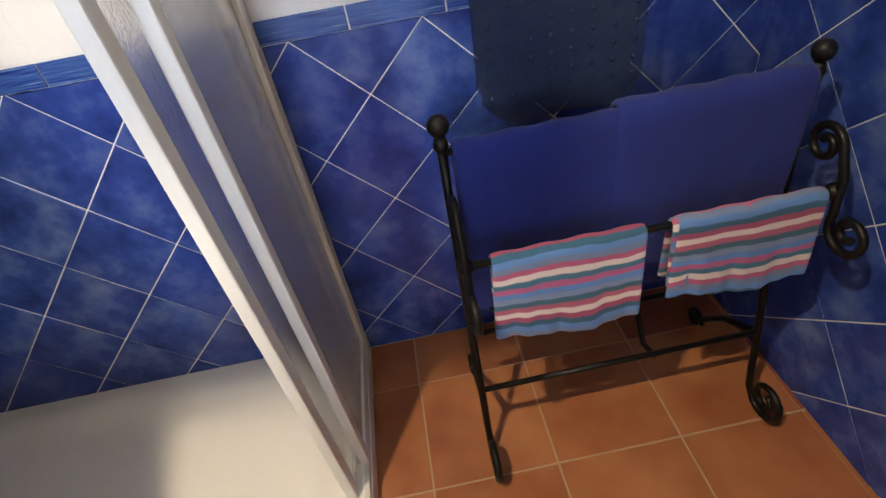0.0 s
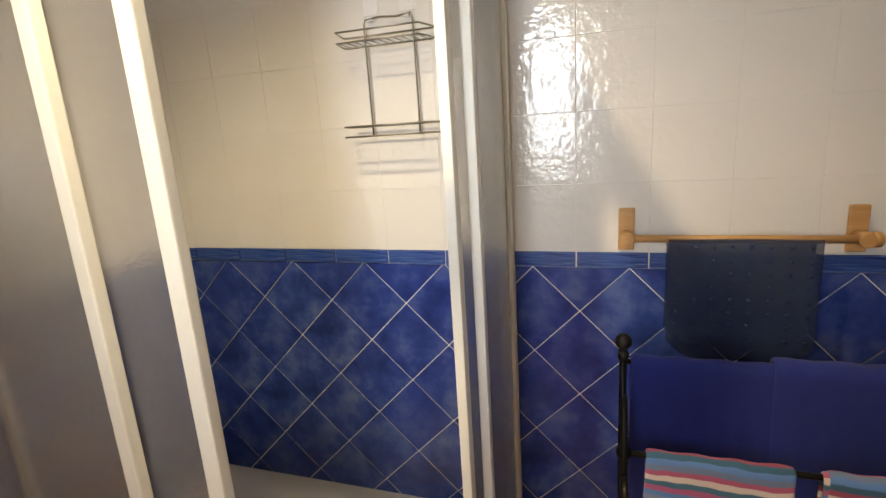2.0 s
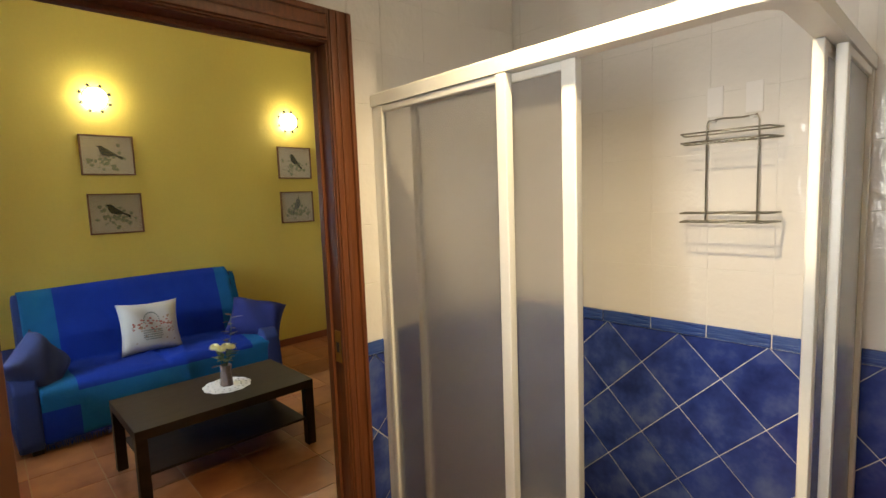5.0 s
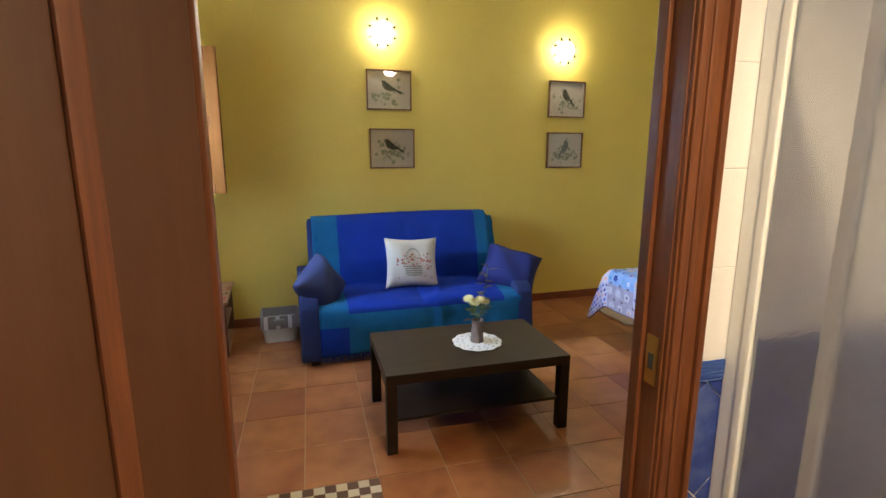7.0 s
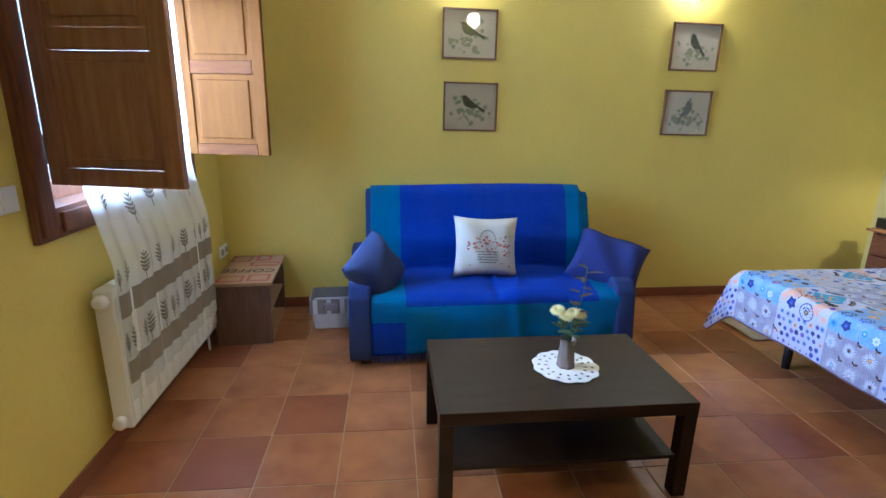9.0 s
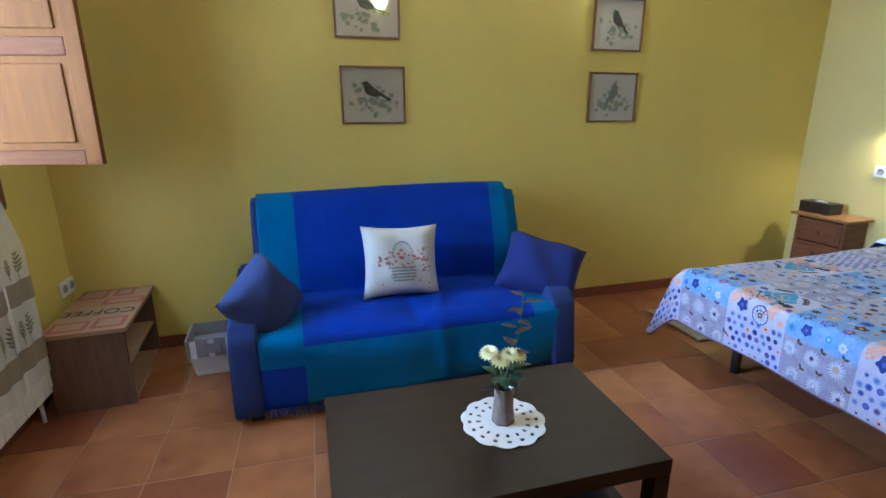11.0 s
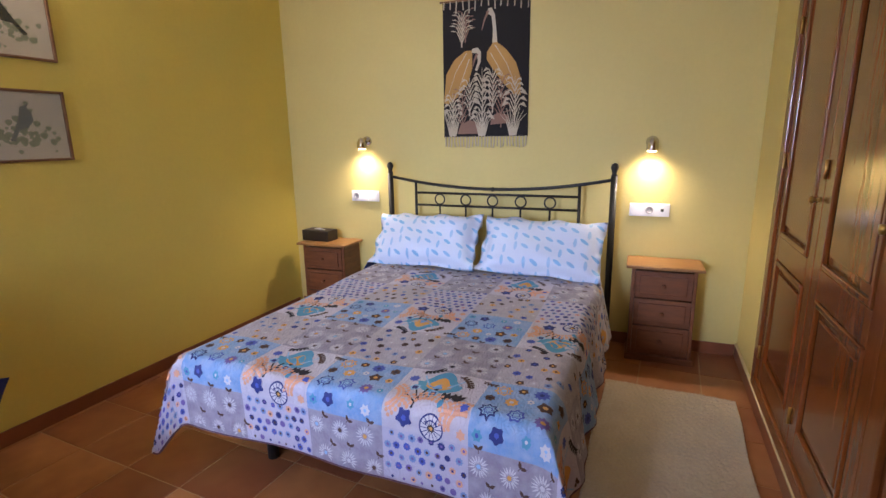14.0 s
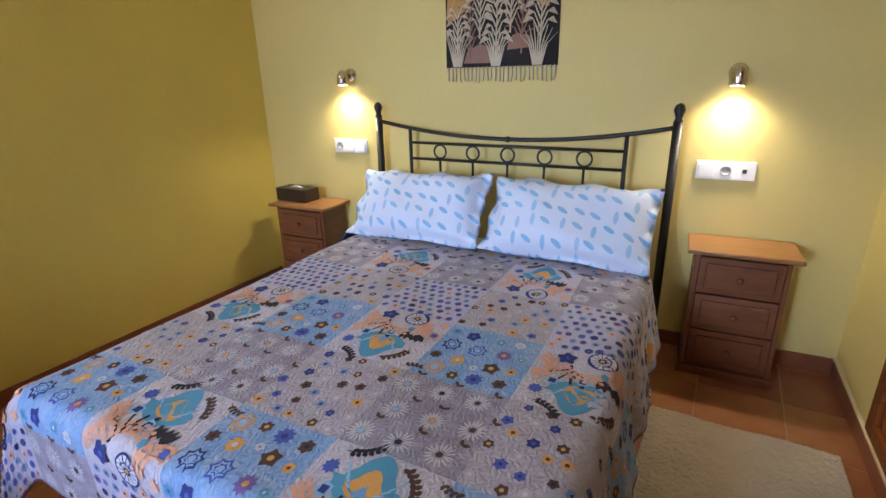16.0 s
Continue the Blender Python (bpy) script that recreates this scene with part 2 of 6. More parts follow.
def throw_cloth():
    """The sofa throw: royal blue with teal bands along its ends and hem."""
    k = Nodes("blue_and_teal_woven_throw")
    uv = k.co("UV")
    sep = k.t.nodes.new("ShaderNodeSeparateXYZ")
    k.put(sep.inputs[0], uv)
    u, v = sep.outputs[0], sep.outputs[1]
    side = k.math("MAXIMUM", k.math("LESS_THAN", u, 0.2), k.math("GREATER_THAN", u, 1.38))
    hem = k.math("LESS_THAN", v, 0.29)
    corner = k.math("MULTIPLY", k.math("LESS_THAN", u, 0.2), k.math("LESS_THAN", v, 0.2))
    teal = k.math("SUBTRACT", k.math("MAXIMUM", side, hem), corner)
    n1 = k.noise(k.co(), 6, 4)
    blue = k.mix(n1, (0.003, 0.024, 0.29), (0.007, 0.048, 0.42))
    green = k.mix(n1, (0.004, 0.10, 0.27), (0.009, 0.18, 0.41))
    weave = k.noise(k.scaled(uv, (60, 700, 1)), 1.0, 2)
    c = k.mix(teal, blue, green)
    k.put(k.b.inputs["Base Color"], k.mix(k.math("MULTIPLY", weave, 0.35), c, (0.0, 0.015, 0.12)))
    k.b.inputs["Roughness"].default_value = 0.9
    k.b.inputs["Specular IOR Level"].default_value = 0.2
    rumple = k.math("ADD", k.noise(k.scaled(uv, (9, 3.5, 1)), 1.0, 5, 0.6), k.math("MULTIPLY", k.noise(k.scaled(uv, (4, 22, 1)), 1.0, 4, 0.6), 0.5))
    k.bump(k.math("ADD", k.math("MULTIPLY", weave, 0.25), rumple), 0.75, 0.03)
    return k.m


YELLOW = plain("yellow_wall_paint", (0.69, 0.54, 0.115), 0.62, var=0.07, scale=1.6, bump=0.25, bscale=38, dist=0.004)
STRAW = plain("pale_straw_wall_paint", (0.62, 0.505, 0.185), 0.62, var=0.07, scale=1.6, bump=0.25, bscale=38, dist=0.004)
CEILING = plain("white_ceiling_paint", (0.78, 0.77, 0.72), 0.7, var=0.04, scale=2)
GROUT = plain("pale_grout", (0.82, 0.81, 0.79), 0.8, var=0.05, scale=20)
FGROUT = plain("sandy_floor_grout", (0.40, 0.27, 0.17), 0.85, var=0.15, scale=20)
WHITET, BLUET, BORDERT, TERRA = tile_white(), tile_blue(), tile_border(), terracotta()
SKIRT = plain("red_clay_skirting_tile", (0.22, 0.07, 0.032), 0.35, var=0.25, scale=9)
DOORWOOD = wood("varnished_door_wood", (0.065, 0.023, 0.008), (0.115, 0.044, 0.014), 0.44, (5, 5, 0.35), scale=4, bump=0.015)
CASEWOOD = wood("varnished_casing_wood", (0.090, 0.027, 0.009), (0.24, 0.080, 0.026), 0.44, (16, 16, 0.9), scale=6)
# far shutter's pine, darkened and yellowed in its colour to offset strong window light
PINEDARK = wood("glare_darkened_pine", (0.11, 0.035, 0.004), (0.19, 0.068, 0.007), 0.6, (10, 10, 1.0), scale=4)
PINEDARK.node_tree.nodes["Principled BSDF"].inputs["Specular IOR Level"].default_value = 0.1
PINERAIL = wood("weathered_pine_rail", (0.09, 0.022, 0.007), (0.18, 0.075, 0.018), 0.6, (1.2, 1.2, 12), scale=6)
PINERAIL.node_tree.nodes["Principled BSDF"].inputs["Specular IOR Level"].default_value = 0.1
HONEY = wood("honey_nightstand_wood", (0.10, 0.030, 0.011), (0.25, 0.085, 0.030), 0.44, (2, 2, 12), scale=4)
HONEYTOP = wood("honey_top_wood", (0.20, 0.085, 0.026), (0.40, 0.20, 0.065), 0.44, (2, 12, 2), scale=4)
WENGE = wood("dark_wenge_veneer", (0.013, 0.007, 0.004), (0.036, 0.020, 0.011), 0.44, (6, 0.6, 6), scale=4, bump=0.015)
WENGE.node_tree.nodes["Principled BSDF"].inputs["Specular IOR Level"].default_value = 0.25
BEECH = wood("beech_rail_wood", (0.42, 0.22, 0.08), (0.62, 0.38, 0.16), 0.4, (1, 1, 10), scale=6)
OAKBOX = wood("grey_brown_box_wood", (0.08, 0.038, 0.024), (0.21, 0.115, 0.07), 0.55, (10, 10, 1), scale=5)
LABELW = wood("sandy_box_top_wood", (0.30, 0.17, 0.09), (0.45, 0.29, 0.17), 0.5, (10, 1, 2), scale=5)
IRON = plain("black_wrought_iron", (0.012, 0.011, 0.010), 0.42, 0.6, var=0.3, scale=30, bump=0.3, bscale=120)
BEDIRON = plain("black_enamelled_steel", (0.008, 0.008, 0.009), 0.48, 0.0)
CHROME = plain("polished_chrome", (0.62, 0.60, 0.58), 0.14, 1.0, var=0.03)
WIRE = plain("grey_steel_wire", (0.33, 0.32, 0.28), 0.35, 0.9, var=0.1)
BRASS = plain("worn_brass", (0.55, 0.36, 0.11), 0.3, 1.0, var=0.2, scale=40)
ALU = plain("white_enamelled_aluminium", (0.80, 0.80, 0.76), 0.36, 0.0, var=0.04, scale=3, bump=0.03)
TRAY = plain("white_acrylic_tray", (0.80, 0.77, 0.74), 0.36, var=0.04, scale=3, bump=0.02)
PLASTIC = plain("white_plastic", (0.80, 0.80, 0.82), 0.35, var=0.03, bump=0.02)
GREYP = plain("grey_plastic", (0.35, 0.35, 0.38), 0.4)
FROST = frosted()
CURTAIN = sheer()
TOWEL = cloth("royal_blue_terry", (0.007, 0.017, 0.17), 0.5, 300, 0.08, 0.95, 0.5)
HANDTOWEL = stripes("striped_hand_towel", [(0.46, 0.10, 0.20), (0.16, 0.22, 0.38), (0.11, 0.24, 0.56), (0.03, 0.11, 0.19), (0.34, 0.06, 0.13), (0.72, 0.62, 0.58), (0.42, 0.10, 0.17), (0.04, 0.12, 0.18), (0.20, 0.26, 0.44), (0.10, 0.24, 0.58), (0.44, 0.10, 0.24), (0.05, 0.16, 0.26), (0.70, 0.60, 0.57)], pitch=0.0128)
THROW = throw_cloth()
SOFABLUE = cloth("navy_sofa_cloth", (0.010, 0.026, 0.13), 0.15, sheen=0.0)
CUSHBLUE = cloth("slate_blue_cushion_cloth", (0.022, 0.036, 0.13), 0.2, sheen=0.0)
CUSHDARK = cloth("dark_blue_cushion_cloth", (0.004, 0.012, 0.12), 0.2, sheen=0.0)
CUSHWHITE = cloth("cream_printed_cushion_cloth", (0.55, 0.52, 0.47), 0.06)
FRINGEB = cloth("navy_fringe_yarn", (0.01, 0.045, 0.28), 0.2)
COVER = coverlet_cloth()
COVERBACK = cloth("plum_coverlet_hem", (0.12, 0.05, 0.09), 0.1)
LEAFPRINT = leaf_print()
SHEET = cloth("white_mattress_cloth", (0.62, 0.62, 0.66), 0.05)
RUG = cloth("oatmeal_rug_pile", (0.48, 0.39, 0.28), 0.25, 160, 0.3, 1.0, 0.6)
PAPER = plain("aged_print_paper", (0.68, 0.59, 0.46), 0.8, var=0.08, scale=7)
INK = plain("dark_print_ink", (0.05, 0.055, 0.045), 0.8)
INKGREEN = plain("green_print_ink", (0.30, 0.33, 0.22), 0.8, var=0.3, scale=50)
INKBROWN = plain("brown_print_ink", (0.30, 0.17, 0.09), 0.8, var=0.3, scale=40)
INKRED = plain("dusty_red_print_ink", (0.38, 0.12, 0.10), 0.8, var=0.3, scale=40)
INKGREY = plain("grey_print_ink", (0.20, 0.21, 0.20), 0.8, var=0.2, scale=40)
FRAMEWOOD = wood("picture_frame_wood", (0.12, 0.05, 0.02), (0.30, 0.15, 0.07), 0.4, (3, 3, 3))
TAPBLACK = cloth("black_tapestry_wool", (0.012, 0.010, 0.012), 0.2)
TAPGOLD = cloth("golden_tapestry_wool", (0.50, 0.28, 0.09), 0.15)
TAPCREAM = cloth("cream_tapestry_wool", (0.60, 0.52, 0.40), 0.12)
TAPPINK = cloth("dusty_pink_tapestry_wool", (0.30, 0.17, 0.13), 0.2)
LACE = cloth("white_crochet_cotton", (0.80, 0.78, 0.76), 0.05)
LEAF = plain("dark_green_leaf", (0.03, 0.075, 0.03), 0.45, var=0.3, scale=40)
LEAFRED = plain("dark_red_leaf", (0.022, 0.008, 0.012), 0.5, var=0.3, scale=40)
PETAL = plain("pale_yellow_petal", (0.80, 0.76, 0.42), 0.6, var=0.08, scale=40)
VASE = plain("grey_brown_ribbed_glass", (0.24, 0.18, 0.16), 0.25, var=0.3, scale=30)
WICKER = plain("white_woven_paper_cord", (0.66, 0.65, 0.66), 0.8, var=0.1, scale=60, bump=0.5)
LINER = cloth("grey_striped_liner_cloth", (0.26, 0.24, 0.23), 0.3)
TISSUEBOX = plain("dark_brown_leatherette", (0.022, 0.014, 0.010), 0.4, var=0.2, scale=20)
BULB = emit("warm_lamp_glass", (1.0, 0.93, 0.76), 115)
BULBDIM = emit("warm_lamp_dim_glass", (1.0, 0.91, 0.72), 95)
SPOTGLASS = emit("warm_spot_glass", (1.0, 0.84, 0.5), 40)
BATHGLASS = emit("bath_lamp_glass", (1.0, 0.82, 0.55), 30)
k_mat = Nodes("translucent_blue_vinyl")
k_mat.put(k_mat.b.inputs["Base Color"], k_mat.mix(k_mat.noise(k_mat.co(), 6, 4), (0.008, 0.014, 0.05), (0.07, 0.10, 0.20)))
k_mat.b.inputs["Roughness"].default_value, k_mat.b.inputs["Alpha"].default_value, k_mat.b.inputs["IOR"].default_value = 0.12, 0.5, 1.45
k_mat.bump(k_mat.noise(k_mat.co(), 38, 3), 0.7, 0.006)
VINYL = k_mat.m
k_glass = Nodes("window_glass")
k_glass.b.inputs["Transmission Weight"].default_value, k_glass.b.inputs["Roughness"].default_value = 1.0, 0.02
GLASS = k_glass.m

# ---- mesh helpers ----


def box(bm, x0, x1, y0, y1, z0, z1, bev=0.0, seg=2):
    vs = [bm.verts.new((x, y, z)) for x in (x0, x1) for y in (y0, y1) for z in (z0, z1)]
    fs = [bm.faces.new([vs[i] for i in q]) for q in ((0, 1, 3, 2), (4, 6, 7, 5), (0, 4, 5, 1), (2, 3, 7, 6), (0, 2, 6, 4), (1, 5, 7, 3))]
    if bev:
        es = list({e for f in fs for e in f.edges})
        bmesh.ops.bevel(bm, geom=es, offset=bev, segments=seg, affect="EDGES", profile=0.6)
    return vs


def tube(bm, pts, r, seg=8, closed=False):
    """A round bar along a line of points; r may be a list, one to each point."""
    pts = [Vector(p) for p in pts]
    n = len(pts)
    rs = r if isinstance(r, (list, tuple)) else [r] * n
    rings, up = [], None
    for i, p in enumerate(pts):
        d = (pts[(i + 1) % n] - pts[i - 1]) if closed else (pts[min(i + 1, n - 1)] - pts[max(i - 1, 0)])
        d.normalize()
        if up is None:
            up = d.orthogonal().normalized()
        else:
            up = (up - d * up.dot(d)).normalized()
        s = d.cross(up)
        rings.append([bm.verts.new(p + (up * math.cos(a) + s * math.sin(a)) * rs[i]) for a in (2 * math.pi * j / seg for j in range(seg))])
    for i in range(n if closed else n - 1):
        a, b = rings[i], rings[(i + 1) % n]
        for j in range(seg):
            bm.faces.new((a[j], a[(j + 1) % seg], b[(j + 1) % seg], b[j])).smooth = True
    if not closed:
        bm.faces.new(rings[0][::-1])
        bm.faces.new(rings[-1])


def lathe(bm, c, prof, seg=20, axis="z"):
    """Turn a profile of (radius, height) round an axis through c."""
    c = Vector(c)
    rings = []
    for r, h in prof:
        ring = []
        for j in range(seg):
            a = 2 * math.pi * j / seg
            u, v = r * math.cos(a), r * math.sin(a)
            ring.append(bm.verts.new(c + Vector({"z": (u, v, h), "y": (u, h, v), "x": (h, u, v)}[axis])))
        rings.append(ring)
    for a, b in zip(rings, rings[1:]):
        for j in range(seg):
            bm.faces.new((a[j], a[(j + 1) % seg], b[(j + 1) % seg], b[j])).smooth = True
    for ring in (rings[0][::-1], rings[-1]):
        bm.faces.new(ring)


def ball(bm, c, r, squash=1.0, seg=14):
    lathe(bm, c, [(max(r * math.sin(math.pi * i / 8), r * 0.02), -r * squash * math.cos(math.pi * i / 8)) for i in range(9)], seg)


def outline(bm, pts, z0, z1, place=lambda u, v, w: (u, v, w)):
    """A flat shape with thickness from its outline."""
    a = [bm.verts.new(place(u, v, z0)) for u, v in pts]
    b = [bm.verts.new(place(u, v, z1)) for u, v in pts]
    bm.faces.new(a[::-1])
    bm.faces.new(b)
    n = len(pts)
    for i in range(n):
        bm.faces.new((a[i], a[(i + 1) % n], b[(i + 1) % n], b[i]))


def sheet(bm, fn, nu, nv, thick=0.0, uvfn=None):
    """A cloth: a grid of nu by nv cells placed by fn(u, v), u and v from 0 to 1, with its UV in metres."""
    grid = [[bm.verts.new(fn(i / nu, j / nv)) for j in range(nv + 1)] for i in range(nu + 1)]
    layer = bm.loops.layers.uv.verify()
    at = {grid[i][j]: (i / nu, j / nv) for i in range(nu + 1) for j in range(nv + 1)}
    for i in range(nu):
        for j in range(nv):
            f = bm.faces.new((grid[i][j], grid[i + 1][j], grid[i + 1][j + 1], grid[i][j + 1]))
            f.smooth = True
            for lp in f.loops:
                u, v = at[lp.vert]
                lp[layer].uv = uvfn(u, v) if uvfn else (u, v)
    return grid


def mesh_of(name, bm, material):
    bmesh.ops.recalc_face_normals(bm, faces=bm.faces)
    me = bpy.data.meshes.new(name)
    bm.to_mesh(me)
    bm.free()
    me.materials.append(material)
    return me


def part(name, bm, material, parent, label="", solid=0.0):
    ob = new(name, mesh_of(name, bm, material))
    ob.parent = parent
    if solid:
        m = ob.modifiers.new("thickness", "SOLIDIFY")
        m.thickness, m.offset = solid, 0.0
    return tagged(ob, label) if label else ob


def thing(name, m, label, category, group=""):
    ob = new(name)
    ob.empty_display_size = 0.1
    ob.matrix_world = m
    return tagged(ob, label, category, group)


def solo(name, bm, material, m, label, category, group="", solid=0.0):
    """A thing that is one mesh."""
    ob = part(name, bm, material, None, "", solid)
    ob.matrix_world = m
    return tagged(ob, label, category, group)


def structure(name, bm, material, label, category, solid=0.0):
    ob = part(name, bm, material, None, "", solid)
    return tagged(ob, label, category, "", "structure")


def bms(*fills):
    bm = bmesh.new()
    for f in fills:
        f(bm)
    return bm


def boxes(*dims, bev=0.0):
    bm = bmesh.new()
    for d in dims:
        box(bm, *d, bev=bev)
    return bm

# ---- the large structure ----
MN = pose(-3.3, 4.43, 0, 0, 0, 4.3)      # bed wall: x along it, y into the wall
MW = pose(-4.92, 1.5, 0, 0, 0, 2.0)      # sofa wall: y along it, x into the room
ME = pose(-1.68, 4.565, 0, 0, 0, 2.2)      # wardrobe wall: y along it, x into the wall
HB, HR = 2.62, 3.3                      # ceilings of bathroom and bedroom


def placed(ob, m):
    ob.matrix_world = m
    return ob


floor = structure("floor", boxes((-5.3, 1.25, -1.5, 4.9, -0.12, -0.0026)), FGROUT, "floor bed of sandy grout under terracotta tiles", "floor")
wall_bath_north = structure("wall_bath_north", boxes((-1.56, 1.15, 1.7505, 1.9, -0.05, HB)), GROUT, "bathroom wall, white tiles above blue diagonal tiles", "wall")
wall_bath_east = structure("wall_bath_east", boxes((1.0305, 1.15, -0.9, 1.7495, -0.05, HB)), GROUT, "bathroom wall, white tiles above blue diagonal tiles", "wall")
wall_bath_west = structure("wall_bath_west", boxes((-1.41, -1.3405, -0.9, -0.182, -0.05, HB), (-1.41, -1.3405, 0.722, 0.9, -0.05, HB), (-1.41, -1.3405, -0.182, 0.722, 2.06, HB),
                                                   (-1.56, -1.4155, 0.9, 1.7495, -0.05, HB)), GROUT, "bathroom partition with a doorway, tiled white and blue", "wall")
wall_bath_south = structure("wall_bath_south", boxes((-1.56, -0.53, -0.9, -0.75, -0.05, HB), (-0.02, 1.034, -0.9, -0.75, -0.05, HB), (-0.53, -0.02, -0.9, -0.75, -0.05, 1.1), (-0.53, -0.02, -0.9, -0.75, 2.14, HB)),
                            WHITET, "bathroom wall tiled white with a small window", "wall")
structure("ceiling_bath", boxes((-1.56, 1.15, -0.9, 1.9, HB, HB + 0.1)), CEILING, "white painted bathroom ceiling", "ceiling")
structure("ceiling_bedroom", boxes((-5.4, -1.2, -1.3, 4.9, HR, HR + 0.1)), CEILING, "white painted bedroom ceiling", "ceiling")
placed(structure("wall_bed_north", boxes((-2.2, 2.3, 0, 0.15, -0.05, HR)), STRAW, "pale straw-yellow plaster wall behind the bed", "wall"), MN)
placed(structure("wall_bed_west", boxes((-0.15, 0, -2.9, 3.1, -0.05, HR)), YELLOW, "yellow painted plaster wall behind the sofa", "wall"), MW)
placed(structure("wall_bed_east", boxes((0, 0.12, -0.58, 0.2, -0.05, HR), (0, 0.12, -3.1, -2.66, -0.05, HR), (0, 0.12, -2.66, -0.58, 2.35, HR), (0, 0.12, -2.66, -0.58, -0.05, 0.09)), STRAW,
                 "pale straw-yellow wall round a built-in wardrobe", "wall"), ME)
structure("wall_wardrobe_back", boxes((-0.95, -0.9, 1.9, 4.9, -0.05, HR)), YELLOW, "plain wall closing the wardrobe", "wall")
structure("wall_bed_return", boxes((-1.66, -1.562, 1.1, 1.6, -0.05, HR), (-1.425, -1.412, -1.06, -0.182, -0.05, HR), (-1.425, -1.412, 0.722, 0.898, -0.05, HR), (-1.425, -1.412, -0.182, 0.722, 2.06, HR), (-1.66, -1.425, 1.04, 1.1, -0.05, HR)), YELLOW, "yellow painted wall beside the bathroom door", "wall")
structure("wall_bed_south", boxes((-5.2, -4.25, -1.3, -1.06, -0.05, HR), (-3.04, -1.3, -1.3, -1.06, -0.05, HR), (-4.25, -3.04, -1.3, -1.06, -0.05, 1.09), (-4.25, -3.04, -1.3, -1.06, 2.15, HR)), YELLOW,
          "yellow painted wall with the shuttered window", "wall")


def ground_outside():
    bm = bmesh.new()
    s = [bm.verts.new((x * 400, y * 400, -0.3)) for x, y in ((-1, -1), (1, -1), (1, 1), (-1, 1))]
    bm.faces.new(s)
    return bm


structure("ground", ground_outside(), plain("dry_pale_earth", (0.30, 0.26, 0.19), 0.9, var=0.2, scale=0.5), "pale dry ground outside the windows", "ground")


def skirting(name, m, *runs):
    ob = structure(name, boxes(*runs, bev=0.003), SKIRT, "red clay tile skirting along the wall", "skirting")
    placed(ob, m)


skirting("baseboard_north", MN, (-1.70, 1.61, -0.013, -0.002, 0, 0.078))
skirting("baseboard_west", MW, (0.002, 0.013, -2.53, 2.76, 0, 0.078))
skirting("baseboard_east", ME, (-0.013, -0.002, -2.95, -0.02, 0, 0.078))
skirting("baseboard_south", Matrix(), (-4.80, -1.6, -1.058, -1.047, 0, 0.078))
LEDGE = plain("cream_wall_ledge", (0.62, 0.52, 0.30), 0.6)
placed(structure("trim_east", boxes((-0.016, 0.0, -2.95, -0.02, 0.0785, 0.09), bev=0.002), LEDGE, "cream plaster ledge on the skirting", "trim"), ME)


# bathroom door: lining, casings, open leaf
def casing(bm, y0, y1, z0, z1, x, upright=True):
    """A moulded board on the face at x, standing 22 mm proud towards +x."""
    box(bm, x, x + 0.016, y0, y1, z0, z1, bev=0.003)
    if upright:
        for f0, f1, h in ((0.06, 0.3, 0.024), (0.36, 0.5, 0.021), (0.78, 0.96, 0.027)):
            box(bm, x + 0.002, x + h, y0 + (y1 - y0) * f0, y0 + (y1 - y0) * f1, z0, z1 - 0.004, bev=0.004)
    else:
        for f0, f1, h in ((0.06, 0.3, 0.024), (0.36, 0.5, 0.021), (0.78, 0.96, 0.027)):
            box(bm, x + 0.002, x + h, y0 + 0.004, y1 - 0.004, z0 + (z1 - z0) * f0, z0 + (z1 - z0) * f1, bev=0.004)


door = tagged(new("door_1"), "open varnished wooden bathroom door with moulded casing", "door", "", "structure")
part("lining", boxes((-1.43, -1.332, -0.181, -0.161, 0, 2.035), (-1.43, -1.332, 0.701, 0.721, 0, 2.035), (-1.43, -1.332, -0.181, 0.721, 2.035, 2.058), bev=0.002), CASEWOOD, door)
part("stop_strip", boxes((-1.415, -1.385, -0.1605, -0.149, 0, 2.02), (-1.415, -1.385, 0.689, 0.7005, 0, 2.02), (-1.415, -1.385, -0.1605, 0.7005, 2.02, 2.0345), bev=0.003), CASEWOOD, door)
for nm, args in (("casing", (-0.26, -0.166, 0, 2.14, -1.3375)), ("casing", (0.704, 0.79, 0, 2.14, -1.3375))):
    bm = bmesh.new()
    casing(bm, *args)
    part(nm, bm, CASEWOOD, door)
bm = bmesh.new()
casing(bm, -0.165, 0.703, 2.04, 2.14, -1.3375, False)
part("casing", bm, CASEWOOD, door)
part("casing", boxes((-1.44, -1.4255, -0.26, -0.166, 0, 2.14), (-1.44, -1.4255, 0.706, 0.79, 0, 2.14), (-1.44, -1.4255, -0.165, 0.705, 2.04, 2.14), bev=0.004), CASEWOOD, door)
strike = part("strike_plate", boxes((-1.378, -1.343, 0.6975, 0.7005, 0.99, 1.10), bev=0.001), BRASS, door, "worn brass strike plate")
part("latch_recess", boxes((-1.369, -1.352, 0.6966, 0.6975, 1.025, 1.06)), INK, strike)
leaf_m = pose(-1.325, -0.155, 0, 0, 0, -40)
leaf = part("door_leaf", boxes((0.004, 0.76, -0.02, 0.018, 0.008, 2.03), bev=0.003), DOORWOOD, door)
leaf.matrix_local = leaf_m


def ridge(bm, x0, x1, z0, z1, y, w=0.03):
    """A raised moulding round a panel on the face at y."""
    for a in ((x0, x0 + w, z0, z1), (x1 - w, x1, z0, z1), (x0 + w, x1 - w, z0, z0 + w), (x0 + w, x1 - w, z1 - w, z1)):
        box(bm, a[0], a[1], y - 0.002, y + 0.010, a[2], a[3], bev=0.004)


